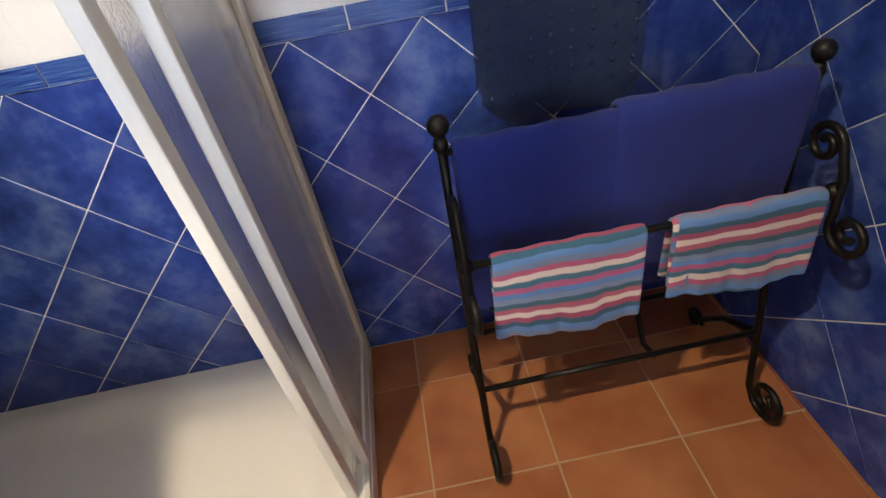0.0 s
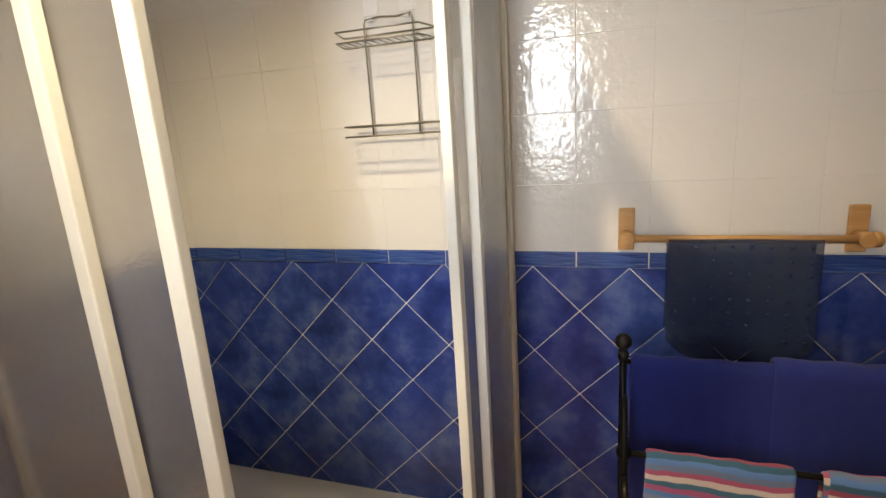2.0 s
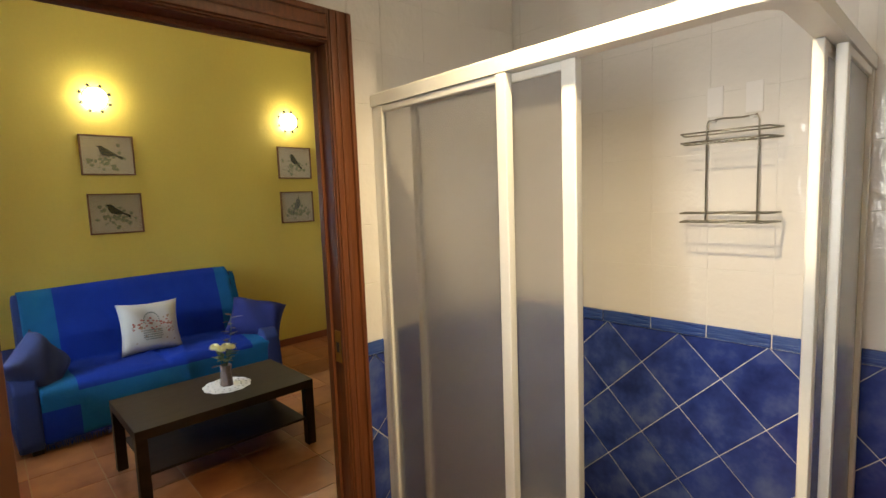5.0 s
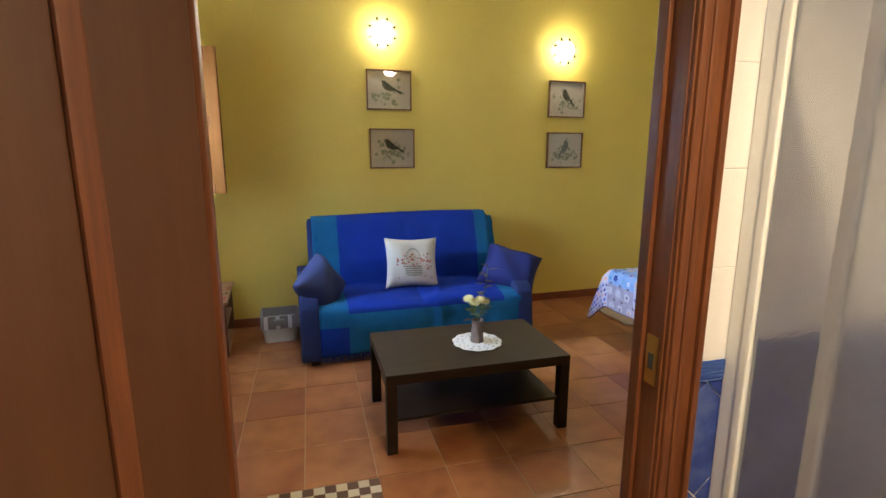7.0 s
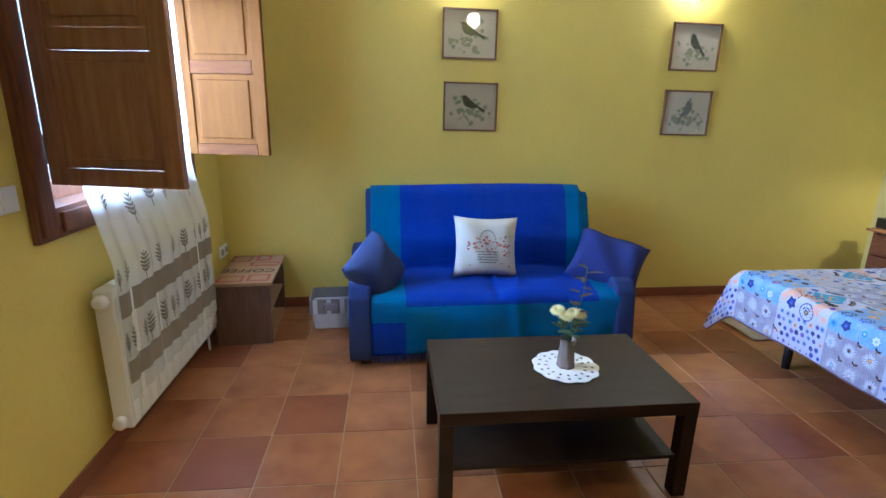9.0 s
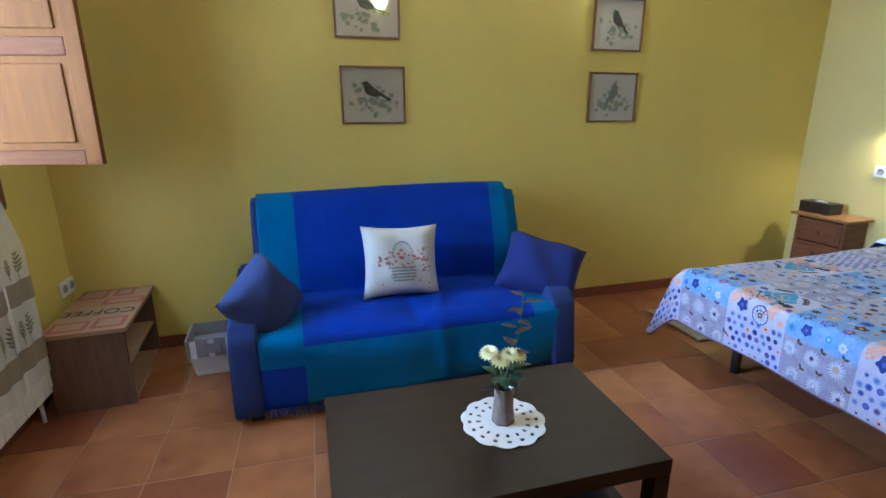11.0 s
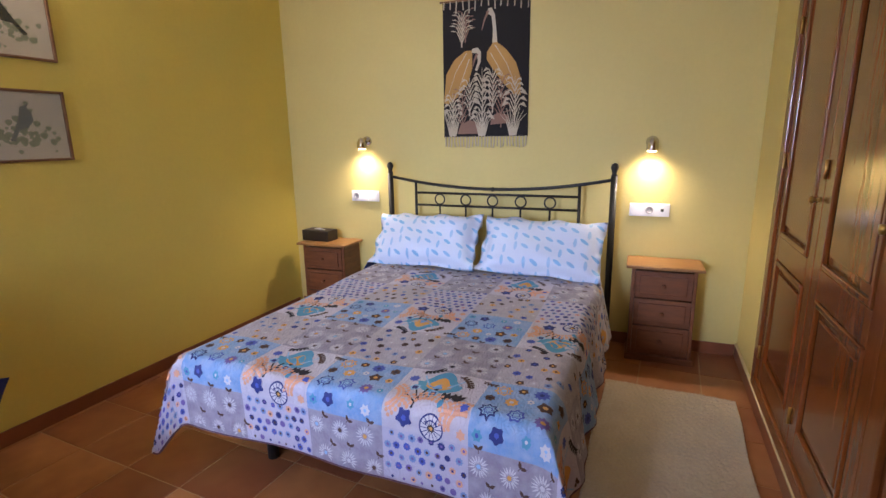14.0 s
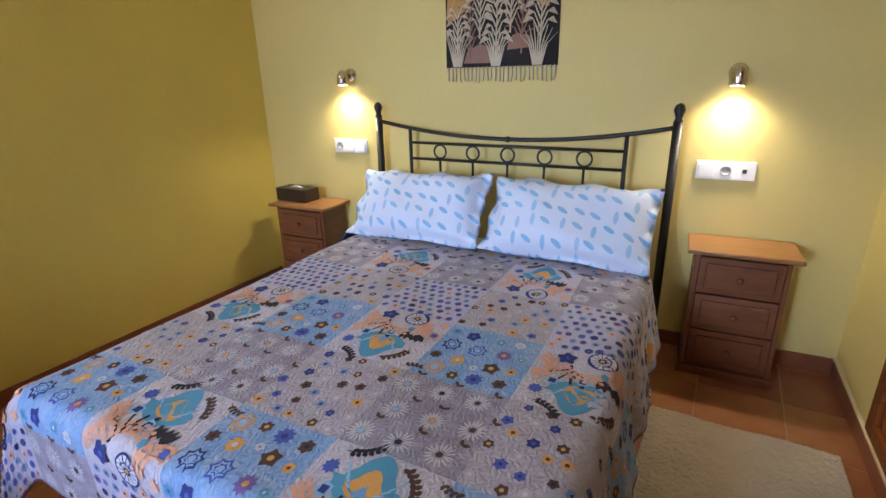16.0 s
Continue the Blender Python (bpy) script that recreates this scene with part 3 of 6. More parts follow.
bm = bmesh.new()
ridge(bm, 0.15, 0.62, 1.0, 1.9, 0.018)
ridge(bm, 0.15, 0.62, 0.15, 0.85, 0.018)
part("panel_moulding", bm, CASEWOOD, leaf)
for z in (0.25, 1.82):
    bm = bmesh.new()
    tube(bm, [(-0.004, 0.02, z - 0.026), (-0.004, 0.02, z + 0.026)], 0.0042)
    ball(bm, (-0.004, 0.02, z + 0.029), 0.005, seg=8)
    ball(bm, (-0.004, 0.02, z - 0.029), 0.005, seg=8)
    part("hinge", bm, IRON, leaf, "dark iron hinge")

# bedroom window with shutters, on the south wall
win = tagged(new("window_1"), "wooden window with two open inside shutters", "window", "", "structure")
bm = bmesh.new()
for a in ((-3.05, -2.94, 0.99, 2.26), (-4.35, -4.24, 0.99, 2.26), (-4.239, -3.051, 0.99, 1.10), (-4.239, -3.051, 2.15, 2.26)):
    box(bm, a[0], a[1], -1.058, -1.035, a[2], a[3], bev=0.004)
    box(bm, a[0] + 0.018, a[1] - 0.018, -1.05, -1.022, a[2] + 0.018, a[3] - 0.018, bev=0.006)
part("window_casing", bm, CASEWOOD, win)
part("window_frame", boxes((-4.238, -4.17, -1.2, -1.15, 1.1, 2.15), (-3.12, -3.052, -1.2, -1.15, 1.1, 2.15), (-3.68, -3.61, -1.2, -1.15, 1.1, 2.15), (-4.17, -3.12, -1.2, -1.15, 1.1, 1.17), (-4.17, -3.12, -1.2, -1.15, 2.08, 2.15)), CASEWOOD, win)
part("window_reveal", boxes((-4.2495, -4.2405, -1.29, -1.06, 1.092, 2.148), (-3.0495, -3.0405, -1.29, -1.06, 1.092, 2.148), (-4.24, -3.05, -1.29, -1.06, 1.0905, 1.099)), CASEWOOD, win)
for x0, x1 in ((-4.17, -3.68), (-3.61, -3.12)):
    pane = part("pane", boxes((x0, x1, -1.178, -1.172, 1.17, 2.08)), GLASS, win)
    pane.visible_shadow = False


def shutter(m, mat, railmat):
    """A leaf with two panels: x along it from the hinge, y its thickness, z up from its foot."""
    s = part("shutter", boxes((0, 0.065, -0.014, 0.014, 0, 0.94), (0.425, 0.49, -0.014, 0.014, 0, 0.94), bev=0.003), mat, win)
    s.matrix_local = m
    part("shutter_rail", boxes((0.066, 0.424, -0.013, 0.013, 0, 0.06), (0.066, 0.424, -0.013, 0.013, 0.44, 0.51), (0.066, 0.424, -0.013, 0.013, 0.87, 0.94), bev=0.003), railmat, s, "reddish weathered rail")
    bm = bmesh.new()
    for z0, z1 in ((0.061, 0.439), (0.511, 0.869)):
        box(bm, 0.066, 0.424, -0.005, 0.005, z0, z1)
        box(bm, 0.095, 0.395, -0.011, 0.011, z0 + 0.03, z1 - 0.03, bev=0.006)
    part("shutter_panel", bm, mat, s)
    return s


# near shutter: colour paled to greyish mauve, standing in for daylight sheen on varnish
SHEENWOOD = wood("sheen_tinted_varnished_wood", (0.22, 0.10, 0.065), (0.40, 0.23, 0.16), 0.18, (10, 10, 1), scale=4)
sa = shutter(pose(-3.045, -1.018, 1.185, 0, 0, 78), SHEENWOOD, SHEENWOOD)
bm = boxes((0.455, 0.475, 0.0145, 0.018, 0.42, 0.54), bev=0.001)
box(bm, 0.458, 0.472, 0.018, 0.026, 0.46, 0.49, bev=0.002)
part("latch", bm, BRASS, sa, "brass shutter latch")
bm = bmesh.new()
tube(bm, [(-0.008, -0.012, 0.07), (-0.008, -0.012, 0.17)], 0.007)
part("hinge", bm, IRON, sa, "dark iron hinge")
sb = shutter(pose(-4.245, -1.018, 1.20, 0, 0, 79), PINEDARK, PINERAIL)

# bathroom window, behind the walker
bw = tagged(new("window_2"), "small white bathroom window", "window", "", "structure")
part("window_frame", boxes((-0.528, -0.49, -0.86, -0.8, 1.102, 2.138), (-0.06, -0.022, -0.86, -0.8, 1.102, 2.138), (-0.489, -0.061, -0.86, -0.8, 1.102, 1.14), (-0.489, -0.061, -0.86, -0.8, 2.1, 2.138)), ALU, bw)
pane = part("pane", boxes((-0.489, -0.061, -0.835, -0.829, 1.141, 2.099)), GLASS, bw)
pane.visible_shadow = False


def ceiling_lamp(x, y, watts):
    t = thing("ceiling_lamp", pose(x, y, HB), "round frosted glass ceiling lamp, lit", "ceiling lamp", "bathroom ceiling lamps")
    bm = bmesh.new()
    lathe(bm, (0, 0, 0), [(0.055, -0.001), (0.055, -0.012), (0.045, -0.02), (0.03, -0.026)], 24)
    part("rim", bm, CHROME, t)
    bm = bmesh.new()
    ball(bm, (0, 0, -0.076), 0.052, seg=24)
    part("glass_globe", bm, BATHGLASS, t)
    lamp("ceiling_lamp_light", "SPOT", watts, (1.0, 0.79, 0.48), pose(x, y, HB - 0.145), soft=0.03, cone=134)


ceiling_lamp(-0.47, 0.61, 180)
ceiling_lamp(0.18, 0.61, 10)

# ---- shower ----
sh = thing("shower_enclosure", Matrix(), "white-framed shower enclosure with frosted sliding panels", "shower")
FY, SX = 0.89, -0.135


def profile(*dims, bev=0.004):
    return boxes(*dims, bev=bev)


pts = [(-1.335, FY), (SX - 0.07, FY)] + [(SX - 0.07 + 0.07 * math.sin(a), FY + 0.07 - 0.07 * math.cos(a)) for a in (0.4, 0.8, 1.2)] + [(SX, FY + 0.07), (SX, 1.748)]


def sweep_flat(bm, line, half, z0, z1):
    """A rail of constant section along a line in plan."""
    left, right = [], []
    for i, p in enumerate(line):
        a, b = Vector(line[max(i - 1, 0)]), Vector(line[min(i + 1, len(line) - 1)])
        d = (b - a).normalized()
        nrm = Vector((-d.y, d.x)) * half
        left.append(Vector(p) + nrm)
        right.append(Vector(p) - nrm)
    rings = [[bm.verts.new((*l, z0)), bm.verts.new((*l, z1)), bm.verts.new((*(l * 0.75 + r * 0.25), z1 + 0.008)), bm.verts.new((*(l * 0.25 + r * 0.75), z1 + 0.008)), bm.verts.new((*r, z1)), bm.verts.new((*r, z0))] for l, r in zip(left, right)]
    for a, b in zip(rings, rings[1:]):
        for j in range(6):
            bm.faces.new((a[j], a[(j + 1) % 6], b[(j + 1) % 6], b[j]))
    bm.faces.new(rings[0])
    bm.faces.new(rings[-1][::-1])


bm = bmesh.new()
sweep_flat(bm, pts, 0.026, 1.852, 1.890)
part("header_rail", bm, ALU, sh)
bm = bmesh.new()
sweep_flat(bm, pts, 0.022, 0.062, 0.085)
part("bottom_rail", bm, ALU, sh)
part("wall_post", profile((-1.338, -1.300, FY - 0.02, FY + 0.02, 0.09, 1.852)), ALU, sh)
part("wall_post", profile((SX - 0.02, SX + 0.02, 1.71, 1.749, 0.09, 1.852)), ALU, sh)


def panel(name, x0, x1, y, along="x", post0=0.02, post1=0.034, z0=0.088, z1=1.85):
    """A framed frosted sheet; its posts are wider than its rails."""
    def tb(a0, a1, b0, b1, c0, c1):
        return (a0, a1, b0, b1, c0, c1) if along == "x" else (b0, b1, a0, a1, c0, c1)
    fr = part(name, profile(tb(x0, x0 + post0, y - 0.012, y + 0.012, z0, z1), tb(x1 - post1, x1, y - 0.014, y + 0.014, z0, z1),
                            tb(x0 + post0, x1 - post1, y - 0.01, y + 0.01, z1 - 0.022, z1), tb(x0 + post0, x1 - post1, y - 0.01, y + 0.01, z0, z0 + 0.022)), ALU, sh)
    part("sheet", boxes(tb(x0 + post0 - 0.004, x1 - post1 + 0.004, y - 0.002, y + 0.002, z0 + 0.02, z1 - 0.02)), FROST, fr, "frosted acrylic sheet")


panel("fixed_panel", -1.298, -0.742, FY - 0.012, post1=0.034)
panel("sliding_panel", -1.16, -0.555, FY + 0.016, post0=0.024, post1=0.040)
panel("fixed_panel", 1.30, 1.708, SX + 0.012, "y", post0=0.03, post1=0.02)
panel("sliding_panel", 1.21, 1.64, SX - 0.016, "y", post0=0.036, post1=0.024)

tr = bmesh.new()


def tray_point(u, v):
    x, y = -1.405 + 1.255 * u, 0.875 + 0.872 * v
    edge = min(x + 1.405, -0.15 - x, y - 0.875, 1.747 - y)
    t = max(0.0, min(1.0, (edge - 0.05) / 0.09))
    return (x, y, 0.058 - 0.045 * (t * t * (3 - 2 * t)))


sheet(tr, tray_point, 40, 30)
box(tr, -1.41, -0.11, 0.86, 1.748, 0.0, 0.004)
box(tr, -1.41, -0.11, 0.86, 0.874, 0.0, 0.058, bev=0.004)
box(tr, -0.149, -0.11, 0.875, 1.748, 0.0, 0.058, bev=0.004)
solo("shower_tray", tr, TRAY, Matrix(), "white acrylic shower tray with a sunken floor", "shower tray")


def shower_caddy():
    c = thing("shower_caddy", pose(-0.473, 1.748, 1.42), "two-tier grey wire shower caddy on clear hooks", "shower caddy")
    bm = bmesh.new()
    tube(bm, [(-0.08, -0.02, 0.0), (-0.08, -0.02, 0.33), (-0.075, -0.02, 0.345), (-0.03, -0.02, 0.35), (0.03, -0.02, 0.345), (0.075, -0.02, 0.35), (0.08, -0.02, 0.33), (0.08, -0.02, 0.0)], 0.003, 6)
    part("hanger", bm, WIRE, c)
    for z in (0.0, 0.27):
        bm = bmesh.new()
        for h in (0.0, 0.03):
            tube(bm, [(-0.14, -0.02, z + h), (0.14, -0.02, z + h), (0.15, -0.03, z + h), (0.13, -0.115, z + h), (-0.13, -0.115, z + h), (-0.15, -0.03, z + h)], 0.0028, 6, True)
        tier = part("basket_shelf", bm, WIRE, c)
        for i in range(11):
            x = -0.125 + 0.025 * i
            bm = bmesh.new()
            tube(bm, [(x, -0.02, z), (x, -0.115, z)], 0.0016, 5)
            part("wire", bm, WIRE, tier)
    for x in (-0.06, 0.06):
        part("hook", boxes((x - 0.025, x + 0.025, -0.004, 0.0, 0.36, 0.46), (x - 0.008, x + 0.008, -0.022, -0.004, 0.34, 0.352), bev=0.001), PLASTIC, c, "clear adhesive hook")


shower_caddy()

# ---- towel rail, mat, towel rack ----
rail = thing("towel_rail", pose(0.5, 1.748, 1.11), "beech wall towel rail with two square brackets", "towel rail")
for x in (-0.283, 0.275):
    bm = boxes((x - 0.022, x + 0.022, -0.014, 0, -0.062, 0.062), bev=0.004)
    tube(bm, [(x, -0.012, -0.018), (x, -0.035, -0.018), (x, -0.05, -0.018), (x, -0.075, -0.018)], [0.017, 0.014, 0.02, 0.018], 14)
    part("bracket", bm, BEECH, rail)
bm = bmesh.new()
tube(bm, [(-0.30, -0.058, -0.018), (0.292, -0.058, -0.018)], 0.0105, 12)
lathe(bm, (0.296, -0.058, -0.018), [(0.012, -0.012), (0.02, -0.006), (0.02, 0.008), (0.012, 0.014)], 14, "x")
part("rod", bm, BEECH, rail)

bm = bmesh.new()


def mat_at(u, v):
    x = -0.178 + 0.356 * u
    d = (v - 0.45) * 0.78
    edge = 1 - 0.16 * max(0.0, (abs(2 * u - 1) - 0.55) / 0.45) ** 2
    if d < 0:
        return (x, -0.045 + 0.006 * math.sin(9 * u), -0.005 + max(d, -0.33 * edge))
    return (x, -0.074 - 0.006 * math.sin(7 * u + 1) - 0.02 * v, -0.005 - min(d, 0.345 * edge))


sheet(bm, mat_at, 22, 26, uvfn=lambda u, v: (u * 0.36, v * 0.7))
mat_ob = solo("bath_mat", bm, VINYL, pose(0.5, 1.748, 1.11), "translucent blue vinyl bath mat hung over a rail", "bath mat", solid=0.003)
bm = bmesh.new()
for i in range(8):
    for j in range(8):
        x, d = -0.155 + 0.0443 * i, 0.03 + 0.036 * j
        u, v = (x + 0.178) / 0.356, 0.45 + d / 0.78
        lathe(bm, (x, -0.0765 - 0.006 * math.sin(7 * u + 1) - 0.02 * v, -0.005 - d), [(0.006, 0.002), (0.0045, -0.002), (0.0015, -0.003)], 8, "y")
cups = part("suction_cup", bm, plain("clear_blue_vinyl_cup", (0.022, 0.034, 0.08), 0.15, var=0.5, scale=30), mat_ob)
tagged(cups, kind="stuff")


def spiral(c, r0, r1, a0, turns, n=26, plane="yz", x=0.0):
    out = []
    for i in range(n + 1):
        f = i / n
        a, r = a0 + 2 * math.pi * turns * f, r0 + (r1 - r0) * f
        out.append((x, c[0] + r * math.cos(a), c[1] + r * math.sin(a)))
    return out


rack = thing("towel_rack", pose(0.555, 1.40, 0), "black wrought-iron standing towel rack with scroll feet", "towel rack")
for x in (-0.352, 0.352):
    bm = bmesh.new()
    tube(bm, [(x, 0.04, 0.86), (x, 0.03, 0.7), (x, 0.0, 0.45), (x, -0.055, 0.22), (x, -0.075, 0.12), (x, -0.09, 0.05)] + spiral((-0.15, 0.069), 0.058, 0.012, -0.97, -1.6, x=x), 0.009, 8)
    tube(bm, [(x, -0.05, 0.22), (x, 0.06, 0.15), (x, 0.14, 0.06)] + spiral((0.17, 0.035), 0.033, 0.008, 3.0, -1.3, x=x), 0.0085, 8)
    part("side_frame", bm, IRON, rack)
    bm = bmesh.new()
    up = spiral((-0.035, 0.74), 0.010, 0.042, 0.5, 1.4, x=x)
    tube(bm, up + [(x, -0.098, 0.70), (x, -0.105, 0.64)] + spiral((-0.152, 0.61), 0.048, 0.010, 0.4, -1.5, x=x), 0.0085, 8)
    part("scroll", bm, IRON, rack)
    bm = bmesh.new()
    ball(bm, (x, 0.04, 0.888), 0.021)
    lathe(bm, (x, 0.04, 0.86), [(0.012, -0.02), (0.015, -0.01), (0.009, 0.01)], 12)
    part("finial", bm, IRON, rack)
    bm = bmesh.new()
    ball(bm, (x, -0.09, 0.668), 0.018)
    part("knob", bm, IRON, rack)
for y, z, nm in ((0.03, 0.84, "top_bar"), (-0.09, 0.668, "front_bar"), (-0.05, 0.22, "stretcher"), (0.06, 0.30, "stretcher")):
    bm = bmesh.new()
    tube(bm, [(-0.352, y, z), (0.352, y, z)], 0.0075, 8)
    part(nm, bm, IRON, rack)
bm = bmesh.new()
tube(bm, [(0.08, 0.06, 0.30), (0.085, 0.0, 0.2), (0.09, -0.05, 0.21)], 0.0075, 8)
part("brace", bm, IRON, rack)


def draped(name, x0, x1, y, z, front, back, r, mat_, label, cat, layers=1, thick=0.008, flare=0.0, slant=0.0, flip=False):
    """A towel over a bar at (y, z): down the front by `front`, down the back by `back`."""
    bm = bmesh.new()
    length = front + back + math.pi * r

    def fn(u, v):
        s = v * length
        x = x0 + (x1 - x0) * u
        w = 0.004 * math.sin(17 * u + 5 * v) + 0.003 * math.sin(41 * u + 2)
        if s < front:
            h = front - s
            return (x + slant * h, y - r - flare * h + w * h / front, z - h + 0.012 * math.sin(6 * u + 1) * (h / front))
        s -= front
        if s < math.pi * r:
            a = s / r
            return (x, y - r * math.cos(a), z + r * math.sin(a) + 0.002 * math.sin(23 * u))
        return (x, y + r, z - (s - math.pi * r))
    sheet(bm, fn, 26, 36, uvfn=lambda u, v: (u * (x1 - x0), (length - v * length if flip else v * length)))
    ob = solo(name, bm, mat_, pose(0.555, 1.40, 0), label, cat, "", thick)
    sub = ob.modifiers.new("soft", "SUBSURF")
    sub.levels = sub.render_levels = 1
    return ob


draped("bath_towel", -0.335, -0.02, 0.03, 0.842, 0.42, 0.36, 0.018, TOWEL, "royal blue terry bath towel hung on a rack", "towel", thick=0.012)
draped("bath_towel", -0.035, 0.335, 0.03, 0.848, 0.43, 0.36, 0.024, TOWEL, "royal blue terry bath towel folded double on a rack", "towel", thick=0.014)
draped("hand_towel", -0.305, -0.012, -0.09, 0.668, 0.19, 0.16, 0.013, HANDTOWEL, "striped hand towel in blue, teal, pink and white", "towel", flare=0.12, slant=-0.05)
draped("hand_towel", 0.045, 0.333, -0.09, 0.668, 0.175, 0.15, 0.013, HANDTOWEL, "folded striped hand towel with its layers showing", "towel", flare=0.12, slant=-0.06, flip=True)
draped("hand_towel", 0.036, 0.20, -0.09, 0.668, 0.15, 0.14, 0.010, HANDTOWEL, "folded striped hand towel under another", "towel", flare=0.10)

# ---- sofa group ----
SOFA = pose(-4.35, 0.76, 0, 0, 0, 2.0)   # x to the front, y along it


def puff(bm, w, h, t, n=16, pinch=0.06, wob=0.0, full=1.0):
    """A stuffed cushion in the x-z plane, thickness along y, with drawn-in sides and pointed corners."""
    layer = bm.loops.layers.uv.verify()
    for side in (1, -1):
        grid = []
        for i in range(n + 1):
            row = []
            for j in range(n + 1):
                u, v = 2 * i / n - 1, 2 * j / n - 1
                x = u * w / 2 * (1 - pinch * (1 - v * v))
                z = v * h / 2 * (1 - pinch * (1 - u * u))
                uu, vv, rim = min(1.0, abs(u) / full), min(1.0, abs(v) / full), max(abs(u), abs(v))
                d = ((1 - uu ** 4) * (1 - vv ** 4)) ** 0.5
                frill = 0.022 * math.sin(7 * u + 9 * v + 2 * u * v) * max(0.0, rim - full) / (1.0001 - full)
                row.append(bm.verts.new((x, side * (t / 2 * d + (0.002 if rim > 0.999 else 0.0035)) + wob * math.sin(5 * u + 3 * v) * d + frill, z)))
            grid.append(row)
        for i in range(n):
            for j in range(n):
                f = bm.faces.new((grid[i][j], grid[i + 1][j], grid[i + 1][j + 1], grid[i][j + 1]))
                f.smooth = True
                for lp in f.loops:
                    lp[layer].uv = (lp.vert.co.x + 0.5 + side * 0.13, lp.vert.co.z + 0.5)
    bmesh.ops.remove_doubles(bm, verts=bm.verts, dist=0.0045)


sofa = thing("sofa", SOFA, "two-seat navy sofa covered by a blue and teal throw", "sofa")
part("base", boxes((-0.36, 0.44, -0.74, 0.74, 0.05, 0.30), bev=0.02), SOFABLUE, sofa)
for y in (-0.81, 0.81):
    bm = bmesh.new()
    outline(bm, [(-0.38, 0.04), (0.47, 0.04), (0.49, 0.10), (0.45, 0.42), (0.40, 0.475), (0.28, 0.50), (-0.25, 0.55), (-0.38, 0.55)], y - 0.065, y + 0.065, lambda u, v, w: (u, w, v))
    bmesh.ops.bevel(bm, geom=bm.edges[:], offset=0.022, segments=3, affect="EDGES", profile=0.6)
    for f in bm.faces:
        f.smooth = True
    part("arm", bm, SOFABLUE, sofa)
for y0, y1 in ((-0.74, 0.005), (0.01, 0.74)):
    part("seat_cushion", boxes((-0.24, 0.42, y0, y1, 0.27, 0.405), bev=0.045, ), SOFABLUE, sofa)
    bm = bmesh.new()
    outline(bm, [(-0.40, 0.35), (-0.14, 0.37), (-0.155, 0.62), (-0.26, 0.93), (-0.33, 0.955), (-0.40, 0.90)], y0 - (0.04 if y0 < 0 else 0), y1 + (0.04 if y0 > 0 else 0), lambda u, v, w: (u, w, v))
    bmesh.ops.bevel(bm, geom=bm.edges[:], offset=0.035, segments=3, affect="EDGES", profile=0.6)
    for f in bm.faces:
        f.smooth = True
    part("back_cushion", bm, SOFABLUE, sofa)
for x in (-0.3, 0.4):
    for y in (-0.78, 0.78):
        part("foot", boxes((x - 0.03, x + 0.03, y - 0.03, y + 0.03, 0, 0.05), bev=0.005), WENGE, sofa)

line = [(0.462, 0.075), (0.464, 0.20), (0.458, 0.33), (0.445, 0.395), (0.40, 0.424), (0.25, 0.427), (0.05, 0.420), (-0.08, 0.415), (-0.115, 0.425), (-0.128, 0.50), (-0.14, 0.63), (-0.20, 0.80), (-0.245, 0.925), (-0.29, 0.968), (-0.35, 0.965), (-0.41, 0.90), (-0.425, 0.7)]
cum = [0.0]
for a, b in zip(line, line[1:]):
    cum.append(cum[-1] + math.dist(a, b))


def throw_at(u, v):
    s = v * cum[-1]
    i = max(j for j in range(len(line) - 1) if cum[j] <= s + 1e-9)
    f = (s - cum[i]) / (cum[i + 1] - cum[i])
    x = line[i][0] + (line[i + 1][0] - line[i][0]) * f
    z = line[i][1] + (line[i + 1][1] - line[i][1]) * f
    y = -0.745 + 1.555 * u
    groove = -0.022 * math.exp(-((y - 0.01) / 0.035) ** 2)
    if s < cum[3]:
        x += 0.010 * math.sin(11 * y + 2) * (1 - s / cum[3]) + 0.012 * math.exp(-((y - 0.15 + 0.12 * s) / 0.03) ** 2)
        z += 0.05 * max(0, u - 0.35) * (1 - s / cum[3])
    elif s < cum[8]:
        z += groove * 0.8 + 0.007 * math.sin(8 * y + 14 * x) + 0.012 * math.exp(-((y - 0.12 - 0.3 * (0.4 - x)) / 0.03) ** 2)
    else:
        x += groove * 0.5 + 0.006 * math.sin(6 * y + 9 * z)
        z += 0.018 * math.sin(2.4 * (y + 0.4)) * (z - 0.4)
    if u > 0.97 and s > cum[10]:
        z -= 0.05
    crease = noise.noise((y * 3.2 + s * 1.5, s * 7.0, 2.0)) * 0.013 + noise.noise((y * 9.0, s * 5.0 + y * 4.0, 7.0)) * 0.006
    if s < cum[8]:
        z += crease * (0.25 if s < cum[3] else 0.8)
        x += crease if s < cum[3] else 0.0
    else:
        x += crease
    return (x, y, z)


bm = bmesh.new()
sheet(bm, throw_at, 70, 80, uvfn=lambda u, v: (u * 1.555, v * cum[-1]))
throw = solo("sofa_throw", bm, THROW, SOFA, "royal blue throw with teal bands spread over the sofa", "throw", solid=0.006)
bm = bmesh.new()
for i in range(120):
    y = -0.74 + 1.0 * i / 119
    x, _, z = throw_at((y + 0.745) / 1.555, 0.0)
    tube(bm, [(x, y, z), (x + 0.006 * math.sin(i * 1.7), y + 0.004 * math.sin(i), z - 0.022), (x + 0.004, y + 0.006 * math.sin(i * 2.3), z - 0.045 - 0.008 * math.sin(i * 3.1))], 0.0026, 4)
